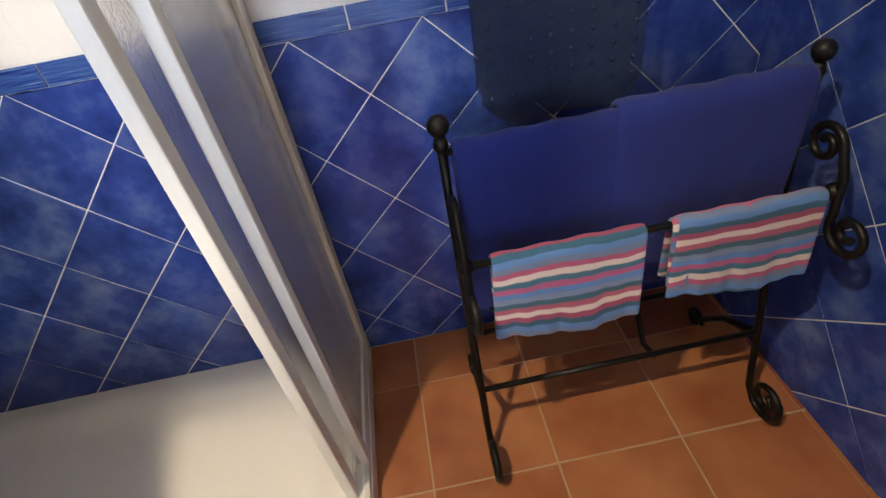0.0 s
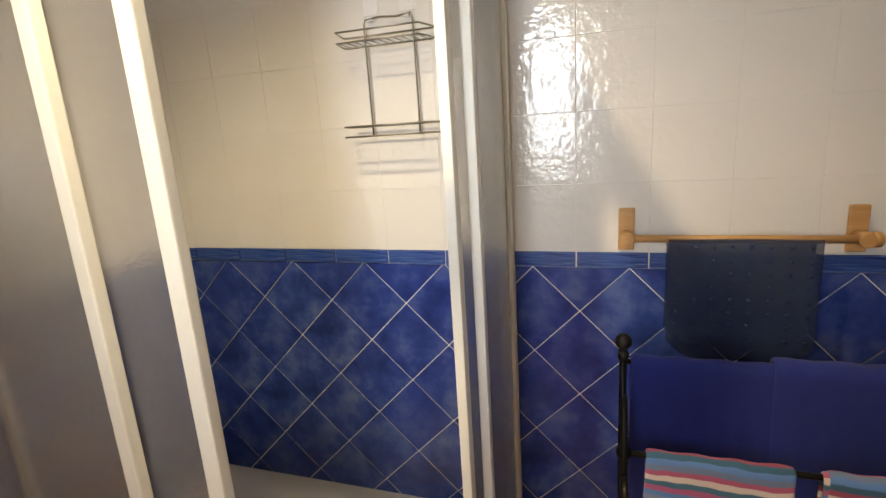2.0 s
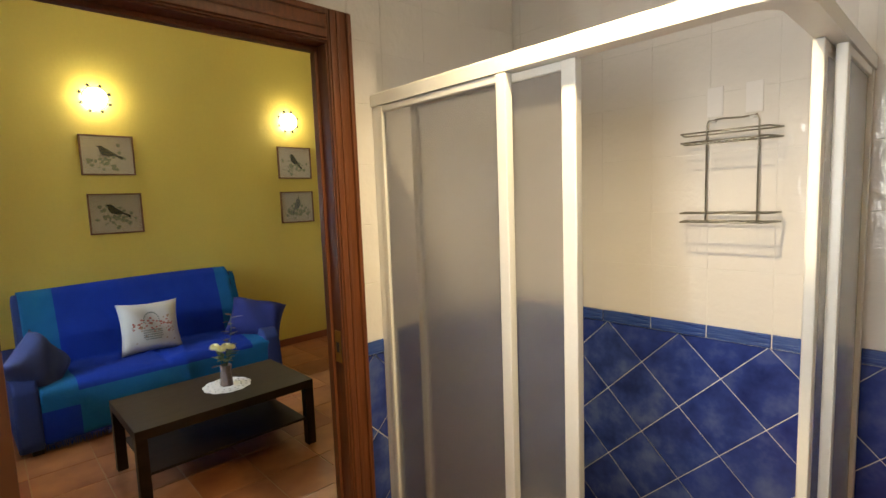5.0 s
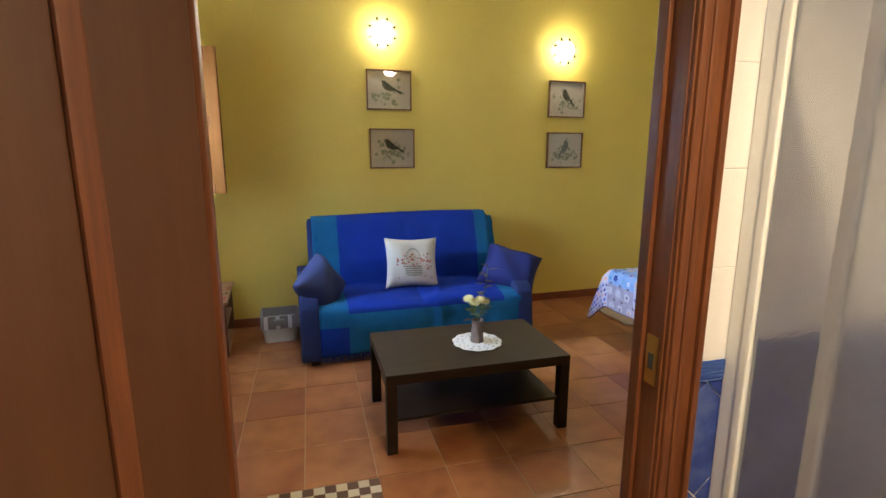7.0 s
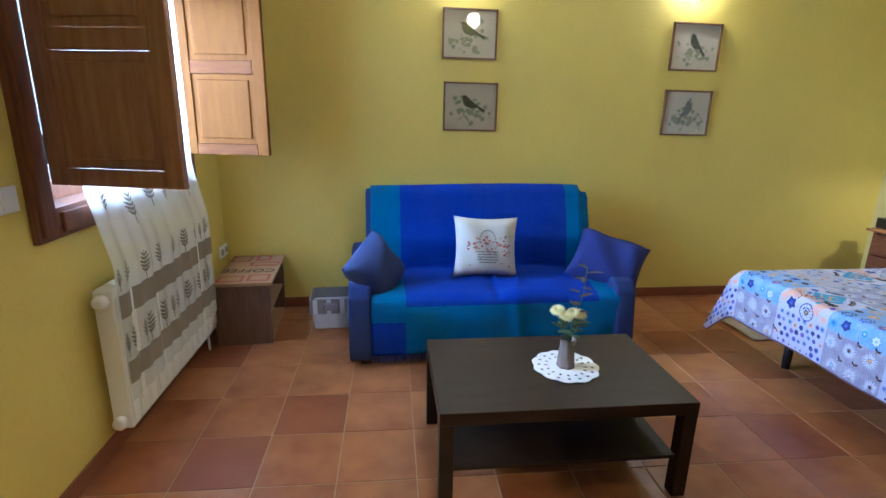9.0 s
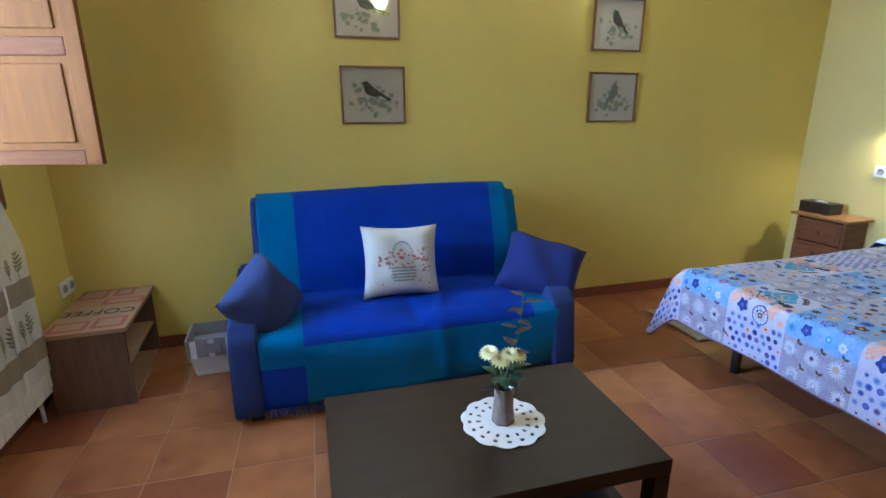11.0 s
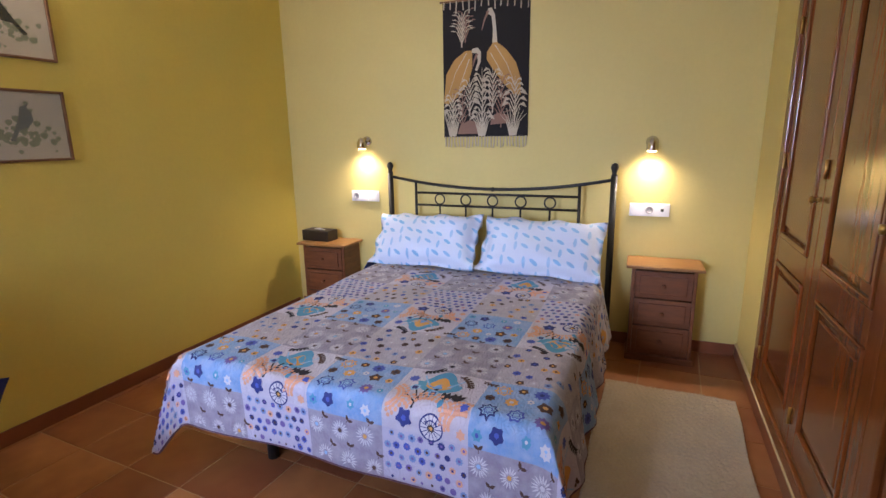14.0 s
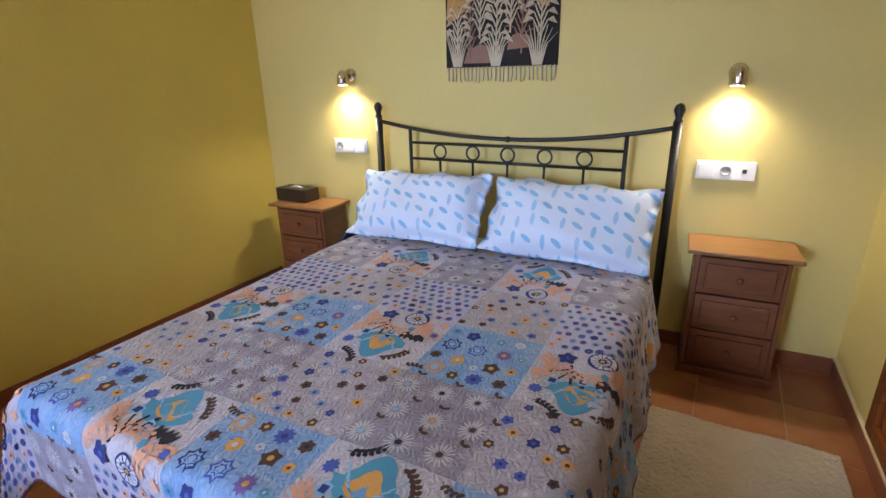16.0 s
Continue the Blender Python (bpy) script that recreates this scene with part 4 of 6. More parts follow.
tagged(part("fringe", bm, FRINGEB, throw, "knotted navy fringe"), kind="stuff")


def cushion(m, mat_, w, h, t, label):
    bm = bmesh.new()
    puff(bm, w, h, t, pinch=0.09, wob=0.011)
    return solo("cushion", bm, mat_, SOFA @ m, label, "cushion", "cushions on the sofa")


cw = cushion(pose(0.06, 0.0, 0.615, 0, 0, 90) @ pose(0, 0, 0, -17, 2, 0), CUSHWHITE, 0.43, 0.40, 0.13, "cream cushion with a printed flower basket on the sofa")
cushion(pose(0.24, -0.72, 0.53, 0, 0, 106) @ pose(0, 0, 0, -34, 54, 0), CUSHBLUE, 0.36, 0.36, 0.2, "slate blue square cushion leaning on the sofa arm")
cushion(pose(0.18, 0.80, 0.535, 0, 0, 60) @ pose(0, 0, 0, -46, 14, 0), CUSHDARK, 0.46, 0.39, 0.19, "dark blue square cushion leaning on the sofa arm")


def printed(name, cells, mat_, parent, y):
    """Flat dabs of ink lying on a cushion's front."""
    bm = bmesh.new()
    for x, z, r in cells:
        d = max(0.0, (1 - (x / 0.215) ** 4) * (1 - (z / 0.2) ** 4)) ** 0.5
        yy = y(d) + 0.011 * math.sin(5 * x / 0.215 + 3 * z / 0.2) * d
        vs = [bm.verts.new((x + r * math.cos(a), yy - 0.0015, z + r * (0.75 + 0.3 * math.sin(3 * a + x * 90)) * math.sin(a))) for a in (2 * math.pi * i / 9 for i in range(9))]
        bm.faces.new(vs)
    tagged(part(name, bm, mat_, parent), kind="stuff")


rng = random.Random(4)
surf = lambda d: -(0.065 * d + 0.0042)
arch = [(-0.0 + 0.055 * math.cos(a), 0.03 + 0.075 * math.sin(a), 0.0075) for a in (math.pi * i / 13 for i in range(14))]
weave = [(-0.075 + 0.0125 * i, -0.035 - 0.017 * j, 0.0068) for i in range(13) for j in range(5) if abs(-0.075 + 0.0125 * i) < 0.075 - 0.004 * j]
printed("basket_print", arch + weave, INKGREY, cw, surf)
printed("flower_print", [(rng.uniform(-0.14, 0.14), rng.gauss(0.0, 0.03), rng.uniform(0.006, 0.012)) for _ in range(34)], INKRED, cw, surf)
printed("leaf_print", [(rng.uniform(-0.15, 0.15), rng.gauss(-0.02, 0.06), rng.uniform(0.004, 0.009)) for _ in range(30)], INKBROWN, cw, surf)

# ---- coffee table with doily and flowers ----
TABLE = pose(-3.03, 0.81, 0, 0, 0, 0.6)
table = thing("coffee_table", TABLE, "dark wenge coffee table with a lower shelf", "coffee table")
part("tabletop", boxes((-0.305, 0.305, -0.495, 0.495, 0.37, 0.422), bev=0.003), WENGE, table)
for x in (-0.277, 0.277):
    for y in (-0.467, 0.467):
        part("leg", boxes((x - 0.027, x + 0.027, y - 0.027, y + 0.027, 0, 0.3695), bev=0.002), WENGE, table)
part("shelf", boxes((-0.285, 0.285, -0.44, 0.44, 0.165, 0.18), bev=0.002), WENGE, table)
DO = TABLE @ pose(0.0, 0.075, 0.4225)
bm = bmesh.new()
N = 96
prof = [0.132 + 0.010 * abs(math.sin(11 * math.pi * 2 * i / N / 2 * 1.0)) for i in range(N)]
outer = [bm.verts.new((prof[i] * math.cos(2 * math.pi * i / N), prof[i] * math.sin(2 * math.pi * i / N), 0.0035)) for i in range(N)]
rings = [outer]
for r in (0.118, 0.106, 0.09, 0.075, 0.05):
    rings.append([bm.verts.new((r * math.cos(2 * math.pi * i / N), r * math.sin(2 * math.pi * i / N), 0.0035)) for i in range(N)])
for q, (a, b) in enumerate(zip(rings, rings[1:])):
    for i in range(N):
        if q in (1, 3) and i % 6 in (2, 3):
            continue
        bm.faces.new((a[i], a[(i + 1) % N], b[(i + 1) % N], b[i]))
bm.faces.new(rings[-1])
solo("doily", bm, LACE, DO, "round white crochet doily with a scalloped rim", "doily", solid=0.003)
vase = thing("vase", DO @ pose(0, 0, 0.0055), "small grey-brown ribbed glass vase with cut flowers", "vase")
bm = bmesh.new()
seg = 28
prof = [(0.036, 0.0), (0.037, 0.01), (0.033, 0.05), (0.03, 0.09), (0.034, 0.128), (0.031, 0.128), (0.027, 0.09), (0.03, 0.05), (0.03, 0.012)]
rr = []
for r, h in prof:
    rr.append([bm.verts.new(((r + 0.0022 * math.cos(7 * a + h * 30)) * math.cos(a), (r + 0.0022 * math.cos(7 * a + h * 30)) * math.sin(a), h)) for a in (2 * math.pi * i / seg for i in range(seg))])
for a, b in zip(rr, rr[1:]):
    for i in range(seg):
        bm.faces.new((a[i], a[(i + 1) % seg], b[(i + 1) % seg], b[i])).smooth = True
bm.faces.new(rr[0][::-1])
bm.faces.new(rr[-1])
part("vase_body", bm, VASE, vase)
rng = random.Random(8)


def blade(bm, p, d, up, length, width):
    """A pointed leaf with a raised middle."""
    p, d = Vector(p), Vector(d).normalized()
    s = d.cross(Vector(up)).normalized()
    nrm = s.cross(d)
    prev = None
    for i in range(6):
        f = i / 5
        w = width * math.sin(math.pi * min(0.97, 0.08 + 0.9 * f))
        c = p + d * length * f - nrm * 0.25 * length * f * f
        row = [bm.verts.new(c - s * w), bm.verts.new(c + nrm * -0.12 * w), bm.verts.new(c + s * w)]
        if prev:
            bm.faces.new((prev[0], prev[1], row[1], row[0]))
            bm.faces.new((prev[1], prev[2], row[2], row[1]))
        prev = row


stems, leaves, red = bmesh.new(), bmesh.new(), bmesh.new()
heads = [(0.0, -0.055, 0.255), (0.02, 0.005, 0.25), (0.0, 0.04, 0.235), (0.03, -0.03, 0.24)]
for h in heads:
    tube(stems, [(0, 0, 0.05), (h[0] * 0.4, h[1] * 0.4, 0.15), h], 0.0025, 5)
for i in range(16):
    a = rng.uniform(0, 6.28)
    blade(leaves, (0.015 * math.cos(a), 0.015 * math.sin(a), rng.uniform(0.13, 0.2)), (math.cos(a), math.sin(a), rng.uniform(0.2, 1.1)), (0, 0, 1), rng.uniform(0.05, 0.08), 0.016)
twig = [(0, 0, 0.1), (-0.01, 0.03, 0.22), (-0.015, 0.055, 0.32), (-0.015, 0.06, 0.43)]
tube(stems, twig, 0.002, 5)
for i in range(13):
    f = 0.25 + 0.75 * i / 12
    z = 0.1 + 0.33 * f
    a = i * 2.4
    blade(red, (-0.012, 0.06 * f, z), (math.cos(a), math.sin(a), 0.35), (0, 0, 1), rng.uniform(0.045, 0.07), 0.014)
blade(red, (0, -0.02, 0.13), (0.2, -1, 0.3), (0, 0, 1), 0.07, 0.016)
part("stems", stems, LEAF, vase)
part("green_leaves", leaves, LEAF, vase)
part("red_twig_leaves", red, LEAFRED, vase, "dark red leafy twig")
for h in heads:
    bm = bmesh.new()
    for ring, (n, r, tilt) in enumerate(((16, 0.034, 0.15), (14, 0.029, 0.55), (10, 0.021, 1.1), (6, 0.013, 2.2))):
        for i in range(n):
            a = 2 * math.pi * (i + 0.5 * ring) / n
            blade(bm, (0, 0, 0), (math.cos(a), math.sin(a), tilt), (0, 0, 1), r, 0.0055)
    fl = part("blossom", bm, PETAL, vase, "pale yellow chrysanthemum")
    fl.matrix_local = pose(*h, 12 * math.sin(h[1] * 90), 18, 0)

# ---- sofa wall: pictures and lamps ----


def picture(y, z, w, h, seed, label):
    p = thing("framed_print", MW @ pose(0, y - 1.5, z), label, "picture", "bird prints over the sofa")
    bm = bmesh.new()
    for a in ((-w / 2, -w / 2 + 0.012, -h / 2, h / 2), (w / 2 - 0.012, w / 2, -h / 2, h / 2), (-w / 2 + 0.012, w / 2 - 0.012, -h / 2, -h / 2 + 0.012), (-w / 2 + 0.012, w / 2 - 0.012, h / 2 - 0.012, h / 2)):
        box(bm, 0.002, 0.022, *a, bev=0.002)
    part("picture_frame", bm, FRAMEWOOD, p)
    part("print", boxes((0.004, 0.009, -w / 2 + 0.0125, w / 2 - 0.0125, -h / 2 + 0.0125, h / 2 - 0.0125)), PAPER, p)
    g = random.Random(seed)
    bm = bmesh.new()
    for _ in range(46):
        cy, cz, r = g.gauss(0, w * 0.17), g.gauss(-h * 0.12, h * 0.13), g.uniform(0.006, 0.017)
        cy = max(-w * 0.36, min(w * 0.36, cy))
        cz = max(-h * 0.36, min(h * 0.36, cz))
        outline(bm, [(cy + r * math.cos(a) * (1 + 0.4 * math.sin(3 * a)), cz + r * math.sin(a)) for a in (2 * math.pi * i / 8 for i in range(8))], 0.0091, 0.0094 + 0.0001 * (_ % 5), lambda u, v, w_: (w_, u, v))
    tagged(part("foliage_print", bm, INKGREEN, p), kind="stuff")
    bm = bmesh.new()
    s = 1 if seed == 3 else -1
    tilt = {1: 0.5, 2: 0.55, 3: 1.1, 4: 0.9}[seed]
    def bird(u, v):
        a = tilt
        return (s * (u * math.cos(a) - v * math.sin(a)) * 1.15, u * math.sin(a) + v * math.cos(a) + 0.02)
    shape = [(-0.10, -0.004), (-0.045, 0.0), (-0.02, -0.024), (0.02, -0.03), (0.05, -0.012), (0.066, 0.012), (0.085, 0.016), (0.068, 0.026), (0.056, 0.036), (0.04, 0.03), (0.0, 0.022), (-0.04, 0.016), (-0.105, 0.014)]
    outline(bm, [bird(u, v) for u, v in (shape if s > 0 else shape)], 0.0098, 0.0104, lambda u, v, w_: (w_, u, v))
    part("bird_print", bm, INK if seed != 3 else INKGREY, p)
    glass = part("glass", boxes((0.0125, 0.0145, -w / 2 + 0.0122, w / 2 - 0.0122, -h / 2 + 0.0122, h / 2 - 0.0122)), GLASS, p)
    glass.visible_shadow = False


picture(0.72, 1.505, 0.395, 0.34, 2, "framed print of a crested bird on a branch")
picture(0.70, 1.993, 0.388, 0.33, 1, "framed print of a dark bird among leaves")
picture(2.41, 1.497, 0.385, 0.335, 3, "framed print of a pale long-billed bird")
picture(2.41, 1.970, 0.388, 0.335, 4, "framed print of a black bird with a long tail")


def globe_lamp(m, glow):
    t = thing("wall_lamp", m, "lit round glass wall lamp ringed with small iron flowers", "wall lamp", "round wall lamps with iron flowers")
    bm = bmesh.new()
    lathe(bm, (0, 0, 0), [(0.05, 0.002), (0.05, 0.012), (0.03, 0.02)], 20, "x")
    part("back_plate", bm, IRON, t)
    bm = bmesh.new()
    lathe(bm, (0.02, 0, 0), [(0.082, 0.0), (0.078, 0.03), (0.06, 0.055), (0.03, 0.07), (0.004, 0.074)], 24, "x")
    part("glass_shade", bm, glow, t)
    bm = bmesh.new()
    tube(bm, [(0.022, 0.09 * math.cos(a), 0.09 * math.sin(a)) for a in (2 * math.pi * i / 28 for i in range(28))], 0.004, 6, True)
    part("ring", bm, IRON, t)
    for i in range(8):
        a = 2 * math.pi * (i + 0.5) / 8
        bm = bmesh.new()
        outline(bm, [(0.110 * math.cos(a) + (0.021 if q % 2 else 0.010) * math.cos(2 * math.pi * q / 10), 0.110 * math.sin(a) + (0.021 if q % 2 else 0.010) * math.sin(2 * math.pi * q / 10)) for q in range(10)], 0.018, 0.026, lambda u, v, w_: (w_, u, v))
        part("iron_flower", bm, IRON, t)


globe_lamp(MW @ pose(0, -0.85, 2.45), BULB)
globe_lamp(MW @ pose(0, 0.86, 2.40), BULB)
globe_lamp(pose(-1.66, 1.45, 2.64, 0, 0, 180), BULBDIM)

# ---- window corner: radiator, curtain, box, basket ----
rad = thing("radiator", pose(-3.67, -1.045, 0), "white cast aluminium radiator under the window", "radiator")
for i in range(13):
    x = -0.53 + 0.0815 * i
    bm = boxes((x, x + 0.076, 0.02, 0.098, 0.13, 0.75), bev=0.008)
    box(bm, x + 0.012, x + 0.064, 0.095, 0.104, 0.16, 0.72, bev=0.004)
    part("fin_section", bm, ALU, rad)
for z in (0.17, 0.71):
    bm = bmesh.new()
    lathe(bm, (0.531, 0.06, z), [(0.026, 0.0), (0.03, 0.012), (0.026, 0.03), (0.012, 0.036)], 18, "x")
    part("valve_cap", bm, PLASTIC, rad)
for x in (-0.4, 0.4):
    part("wall_bracket", boxes((x - 0.015, x + 0.015, -0.012, 0.02, 0.6, 0.66)), ALU, rad)
bm = bmesh.new()
tube(bm, [(-0.47, 0.06, 0.13), (-0.47, 0.06, 0.0)], 0.009, 8)
part("pipe", bm, ALU, rad)


def curtain_at(u, v):
    x = -4.19 + 1.03 * u
    z = 0.25 + 1.83 * v
    out = 0.125 if z < 0.85 else max(0.06, 0.125 - (z - 0.85) * 0.22)
    y = -1.06 + out + 0.010 * math.sin(26 * u + 0.8 * math.sin(3 * v)) * (0.3 + 0.7 * v) + 0.006 * math.sin(61 * u + 2 * v)
    return (x, y, z)


bm = bmesh.new()
sheet(bm, curtain_at, 110, 50)
curtain = solo("curtain", bm, CURTAIN, Matrix(), "white sheer curtain with brown printed leaves and taupe bands", "curtain")
CBAND = cloth("taupe_curtain_band", (0.30, 0.25, 0.18), 0.15)
CLEAF = cloth("brown_leaf_applique", (0.23, 0.20, 0.15), 0.15)
for z0, z1 in ((0.33, 0.43), (0.62, 0.72)):
    bm = bmesh.new()
    sheet(bm, lambda u, v: (curtain_at(u, 0)[0], curtain_at(u, (z0 + (z1 - z0) * v - 0.25) / 1.83)[1] + 0.0035, z0 + (z1 - z0) * v), 110, 4)
    part("band", bm, CBAND, curtain, "taupe woven band")


def curtain_leaf(bm, cx, cz, h, w):
    def at(u, v):
        x = cx + u
        z = cz + v
        p = curtain_at((x + 4.19) / 1.03, (z - 0.25) / 1.83)
        return (x, p[1] + 0.004, z)
    for side in (-1, 1):
        for i in range(5):
            z0 = h * (0.16 + 0.15 * i)
            ln = w * (1.0 - abs(i - 1.5) * 0.2)
            vs = [at(0.002 * side, z0), at(side * ln * 0.5, z0 + h * 0.06), at(side * ln, z0 + h * 0.20), at(side * ln * 0.45, z0 + h * 0.17), at(0.002 * side, z0 + h * 0.10)]
            bm.faces.new([bm.verts.new(p) for p in (vs if side < 0 else vs[::-1])])
    vs = [at(-0.0025, -h * 0.12), at(0.0025, -h * 0.12), at(0.0015, h), at(-0.0015, h)]
    bm.faces.new([bm.verts.new(p) for p in vs])


bm = bmesh.new()
rng = random.Random(3)
for i in range(7):
    x = -4.12 + 0.145 * i
    curtain_leaf(bm, x + 0.02, 0.45, 0.125, 0.042)
    curtain_leaf(bm, x + 0.075, 0.46, 0.10, 0.018)
    curtain_leaf(bm, x, 0.735, 0.115, 0.040)
    if i % 2 == 0:
        curtain_leaf(bm, x + 0.07, 0.745, 0.085, 0.016)
for i, (x, z) in enumerate(((-4.05, 1.0), (-3.92, 1.05), (-3.78, 0.99), (-3.62, 1.02), (-3.42, 0.98), (-3.26, 1.03), (-4.0, 1.38), (-3.8, 1.45), (-3.5, 1.4), (-3.9, 1.75), (-3.6, 1.72))):
    curtain_leaf(bm, x, z, 0.13, 0.042)
tagged(part("leaf_print", bm, CLEAF, curtain, "brown printed leaves"), kind="stuff")
bm = bmesh.new()
tube(bm, [(-4.23, -0.99, 2.09), (-3.06, -0.99, 2.09)], 0.008)
solo("curtain_rod", bm, IRON, Matrix(), "thin iron curtain rod in the window", "curtain rod")

BOX = pose(-4.50, -0.80, 0, 0, 0, 4.0)
crate = thing("coffee_box", BOX, "brown wooden box stool with a printed coffee lid", "box")
part("side_panel", boxes((0.285, 0.305, -0.17, 0.165, 0.0, 0.395), bev=0.002), OAKBOX, crate)
part("side_panel", boxes((-0.305, -0.285, -0.17, 0.165, 0.0, 0.395), bev=0.002), OAKBOX, crate)
part("back_panel", boxes((-0.284, 0.284, -0.17, -0.155, 0.0, 0.395), bev=0.002), OAKBOX, crate)
part("shelf", boxes((-0.284, 0.284, -0.154, 0.155, 0.19, 0.205), bev=0.002), LABELW, crate, "pale wooden shelf")
part("box_floor", boxes((-0.284, 0.284, -0.154, 0.16, 0.0, 0.018), bev=0.002), LABELW, crate)
lid = part("lid", boxes((-0.315, 0.315, -0.175, 0.18, 0.3955, 0.418), bev=0.003), LABELW, crate)
for x0, x1, y0, y1 in ((-0.31, -0.16, -0.17, -0.03), (-0.14, -0.05, -0.02, 0.175), (-0.31, -0.18, 0.0, 0.10), (0.17, 0.29, -0.16, 0.0), (0.15, 0.28, 0.02, 0.16)):
    part("printed_block", boxes((x0, x1, y0, y1, 0.4182, 0.4192)), INKRED, lid, "dusty red printed label")
    part("printed_field", boxes((x0 + 0.022, x1 - 0.022, y0 + 0.02, y1 - 0.02, 0.4193, 0.4199)), LABELW, lid)


def letters(text, size, mat_, parent, m, name="lettering"):
    cu = bpy.data.curves.new("lettering", "FONT")
    cu.body, cu.size, cu.extrude, cu.align_x, cu.align_y = text, size, 0.0008, "CENTER", "CENTER"
    tmp = bpy.data.objects.new("lettering_source", cu)
    scene.collection.objects.link(tmp)
    me = bpy.data.meshes.new_from_object(tmp.evaluated_get(bpy.context.evaluated_depsgraph_get()))
    bpy.data.objects.remove(tmp)
    me.materials.clear()
    me.materials.append(mat_)
    ob = new(name, me)
    ob.parent = parent
    ob.matrix_local = m
    return ob


letters("COFFEE", 0.098, INK, lid, pose(0.055, 0.0, 0.4192, 0, 0, -92))

bk = thing("basket", pose(-4.52, -0.27, 0, 0, 0, 3), "small white woven basket with a grey striped liner", "basket")
bm = bmesh.new()
hx, hy = 0.11, 0.125
for i in range(14):
    z, s = 0.008 + 0.0105 * i, 0.9 + 0.012 * i
    ring = []
    for q in range(44):
        a = 2 * math.pi * q / 44
        ring.append((s * hx * max(-1, min(1, 1.32 * math.cos(a))) + 0.003 * (-1) ** (q + i), s * hy * max(-1, min(1, 1.32 * math.sin(a))) + 0.003 * (-1) ** (q + i), z))
    tube(bm, ring, 0.0058, 5, True)
part("weave", bm, WICKER, bk)
part("basket_bottom", boxes((-0.095, 0.095, -0.11, 0.11, 0.0, 0.008)), WICKER, bk)
part("liner", boxes((-0.128, 0.128, -0.145, -0.135, 0.12, 0.225), (-0.128, 0.128, 0.135, 0.145, 0.12, 0.225), (-0.128, -0.119, -0.134, 0.134, 0.12, 0.225), (0.119, 0.128, -0.134, 0.134, 0.12, 0.225), bev=0.003), LINER, bk)
for y in (-0.12, -0.03, 0.06):
    part("liner_stripe", boxes((0.1282, 0.1295, y, y + 0.03, 0.122, 0.223)), WICKER, bk)
for x in (-0.1, 0.0, 0.07):
    part("liner_stripe", boxes((x, x + 0.03, 0.1452, 0.1465, 0.122, 0.223)), WICKER, bk)
part("liner_bow", boxes((0.12, 0.15, -0.05, 0.04, 0.15, 0.2), bev=0.01), LINER, bk)


def socket_plate(name, m, n, label, kinds):
    """A row of n modules 8 cm wide on a wall: y out of the wall is negative."""
    t = thing(name, m, label, "socket")
    w = 0.077 * n
    part("plate", boxes((-w / 2 - 0.005, w / 2 + 0.005, -0.011, -0.001, -0.042, 0.042), bev=0.003), PLASTIC, t)
    for i, kd in enumerate(kinds):
        x = -w / 2 + 0.0385 + 0.077 * i
        if kd == "switch":
            part("rocker", boxes((x - 0.03, x + 0.03, -0.0165, -0.0112, -0.03, 0.03), bev=0.002), PLASTIC, t)
        elif kd == "socket":
            bm = bmesh.new()
            lathe(bm, (x, -0.0114, 0), [(0.024, 0.0), (0.024, -0.004), (0.019, -0.004), (0.018, -0.001), (0.002, -0.001)], 22, "y")
            part("socket_ring", bm, GREYP, t)
            part("pin_holes", boxes((x - 0.012, x - 0.008, -0.0135, -0.0124, -0.002, 0.002), (x + 0.008, x + 0.012, -0.0135, -0.0124, -0.002, 0.002)), INK, t)
        else:
            part("data_port", boxes((x - 0.009, x + 0.009, -0.013, -0.0112, -0.009, 0.009), bev=0.001), INK, t)


socket_plate("wall_socket", pose(-4.76, -1.06, 0.47, 0, 0, 180), 2, "white double socket beside the radiator", ("socket", "socket"))
socket_plate("light_switch", pose(-2.86, -1.06, 1.16, 0, 0, 180), 1, "white light switch beside the window", ("switch",))
bm = bmesh.new()
tube(bm, [(-4.30, -1.04, 0.40), (-4.25, -1.02, 0.33), (-4.235, -1.0, 0.24), (-4.27, -1.02, 0.17), (-4.33, -1.04, 0.16), (-4.36, -1.045, 0.05)], 0.004, 6)
solo("cable", bm, PLASTIC, Matrix(), "white cable looping down the wall", "cable")

# ---- bed ----
BED = pose(-3.275, 4.335, 0, 0, 0, 2.6)
bed = thing("bed", BED, "double bed with a black iron headboard", "bed")
bm = bmesh.new()
box(bm, -0.75, 0.75, -1.97, -0.08, 0.24, 0.30, bev=0.006)
part("bed_base", bm, BEDIRON, bed)
for x in (-0.5, 0.62):
    for y in (-1.78, -0.3):
        bm = bmesh.new()
        tube(bm, [(x, y, 0), (x, y, 0.24)], 0.024, 12)
        part("leg", bm, BEDIRON, bed)
bm = boxes((-0.765, 0.765, -1.985, -0.06, 0.30, 0.53), bev=0.05)
part("mattress", bm, SHEET, bed)



def hz(x):
    return 1.055 + 0.08 * (abs(x) / 0.8) ** 2.0


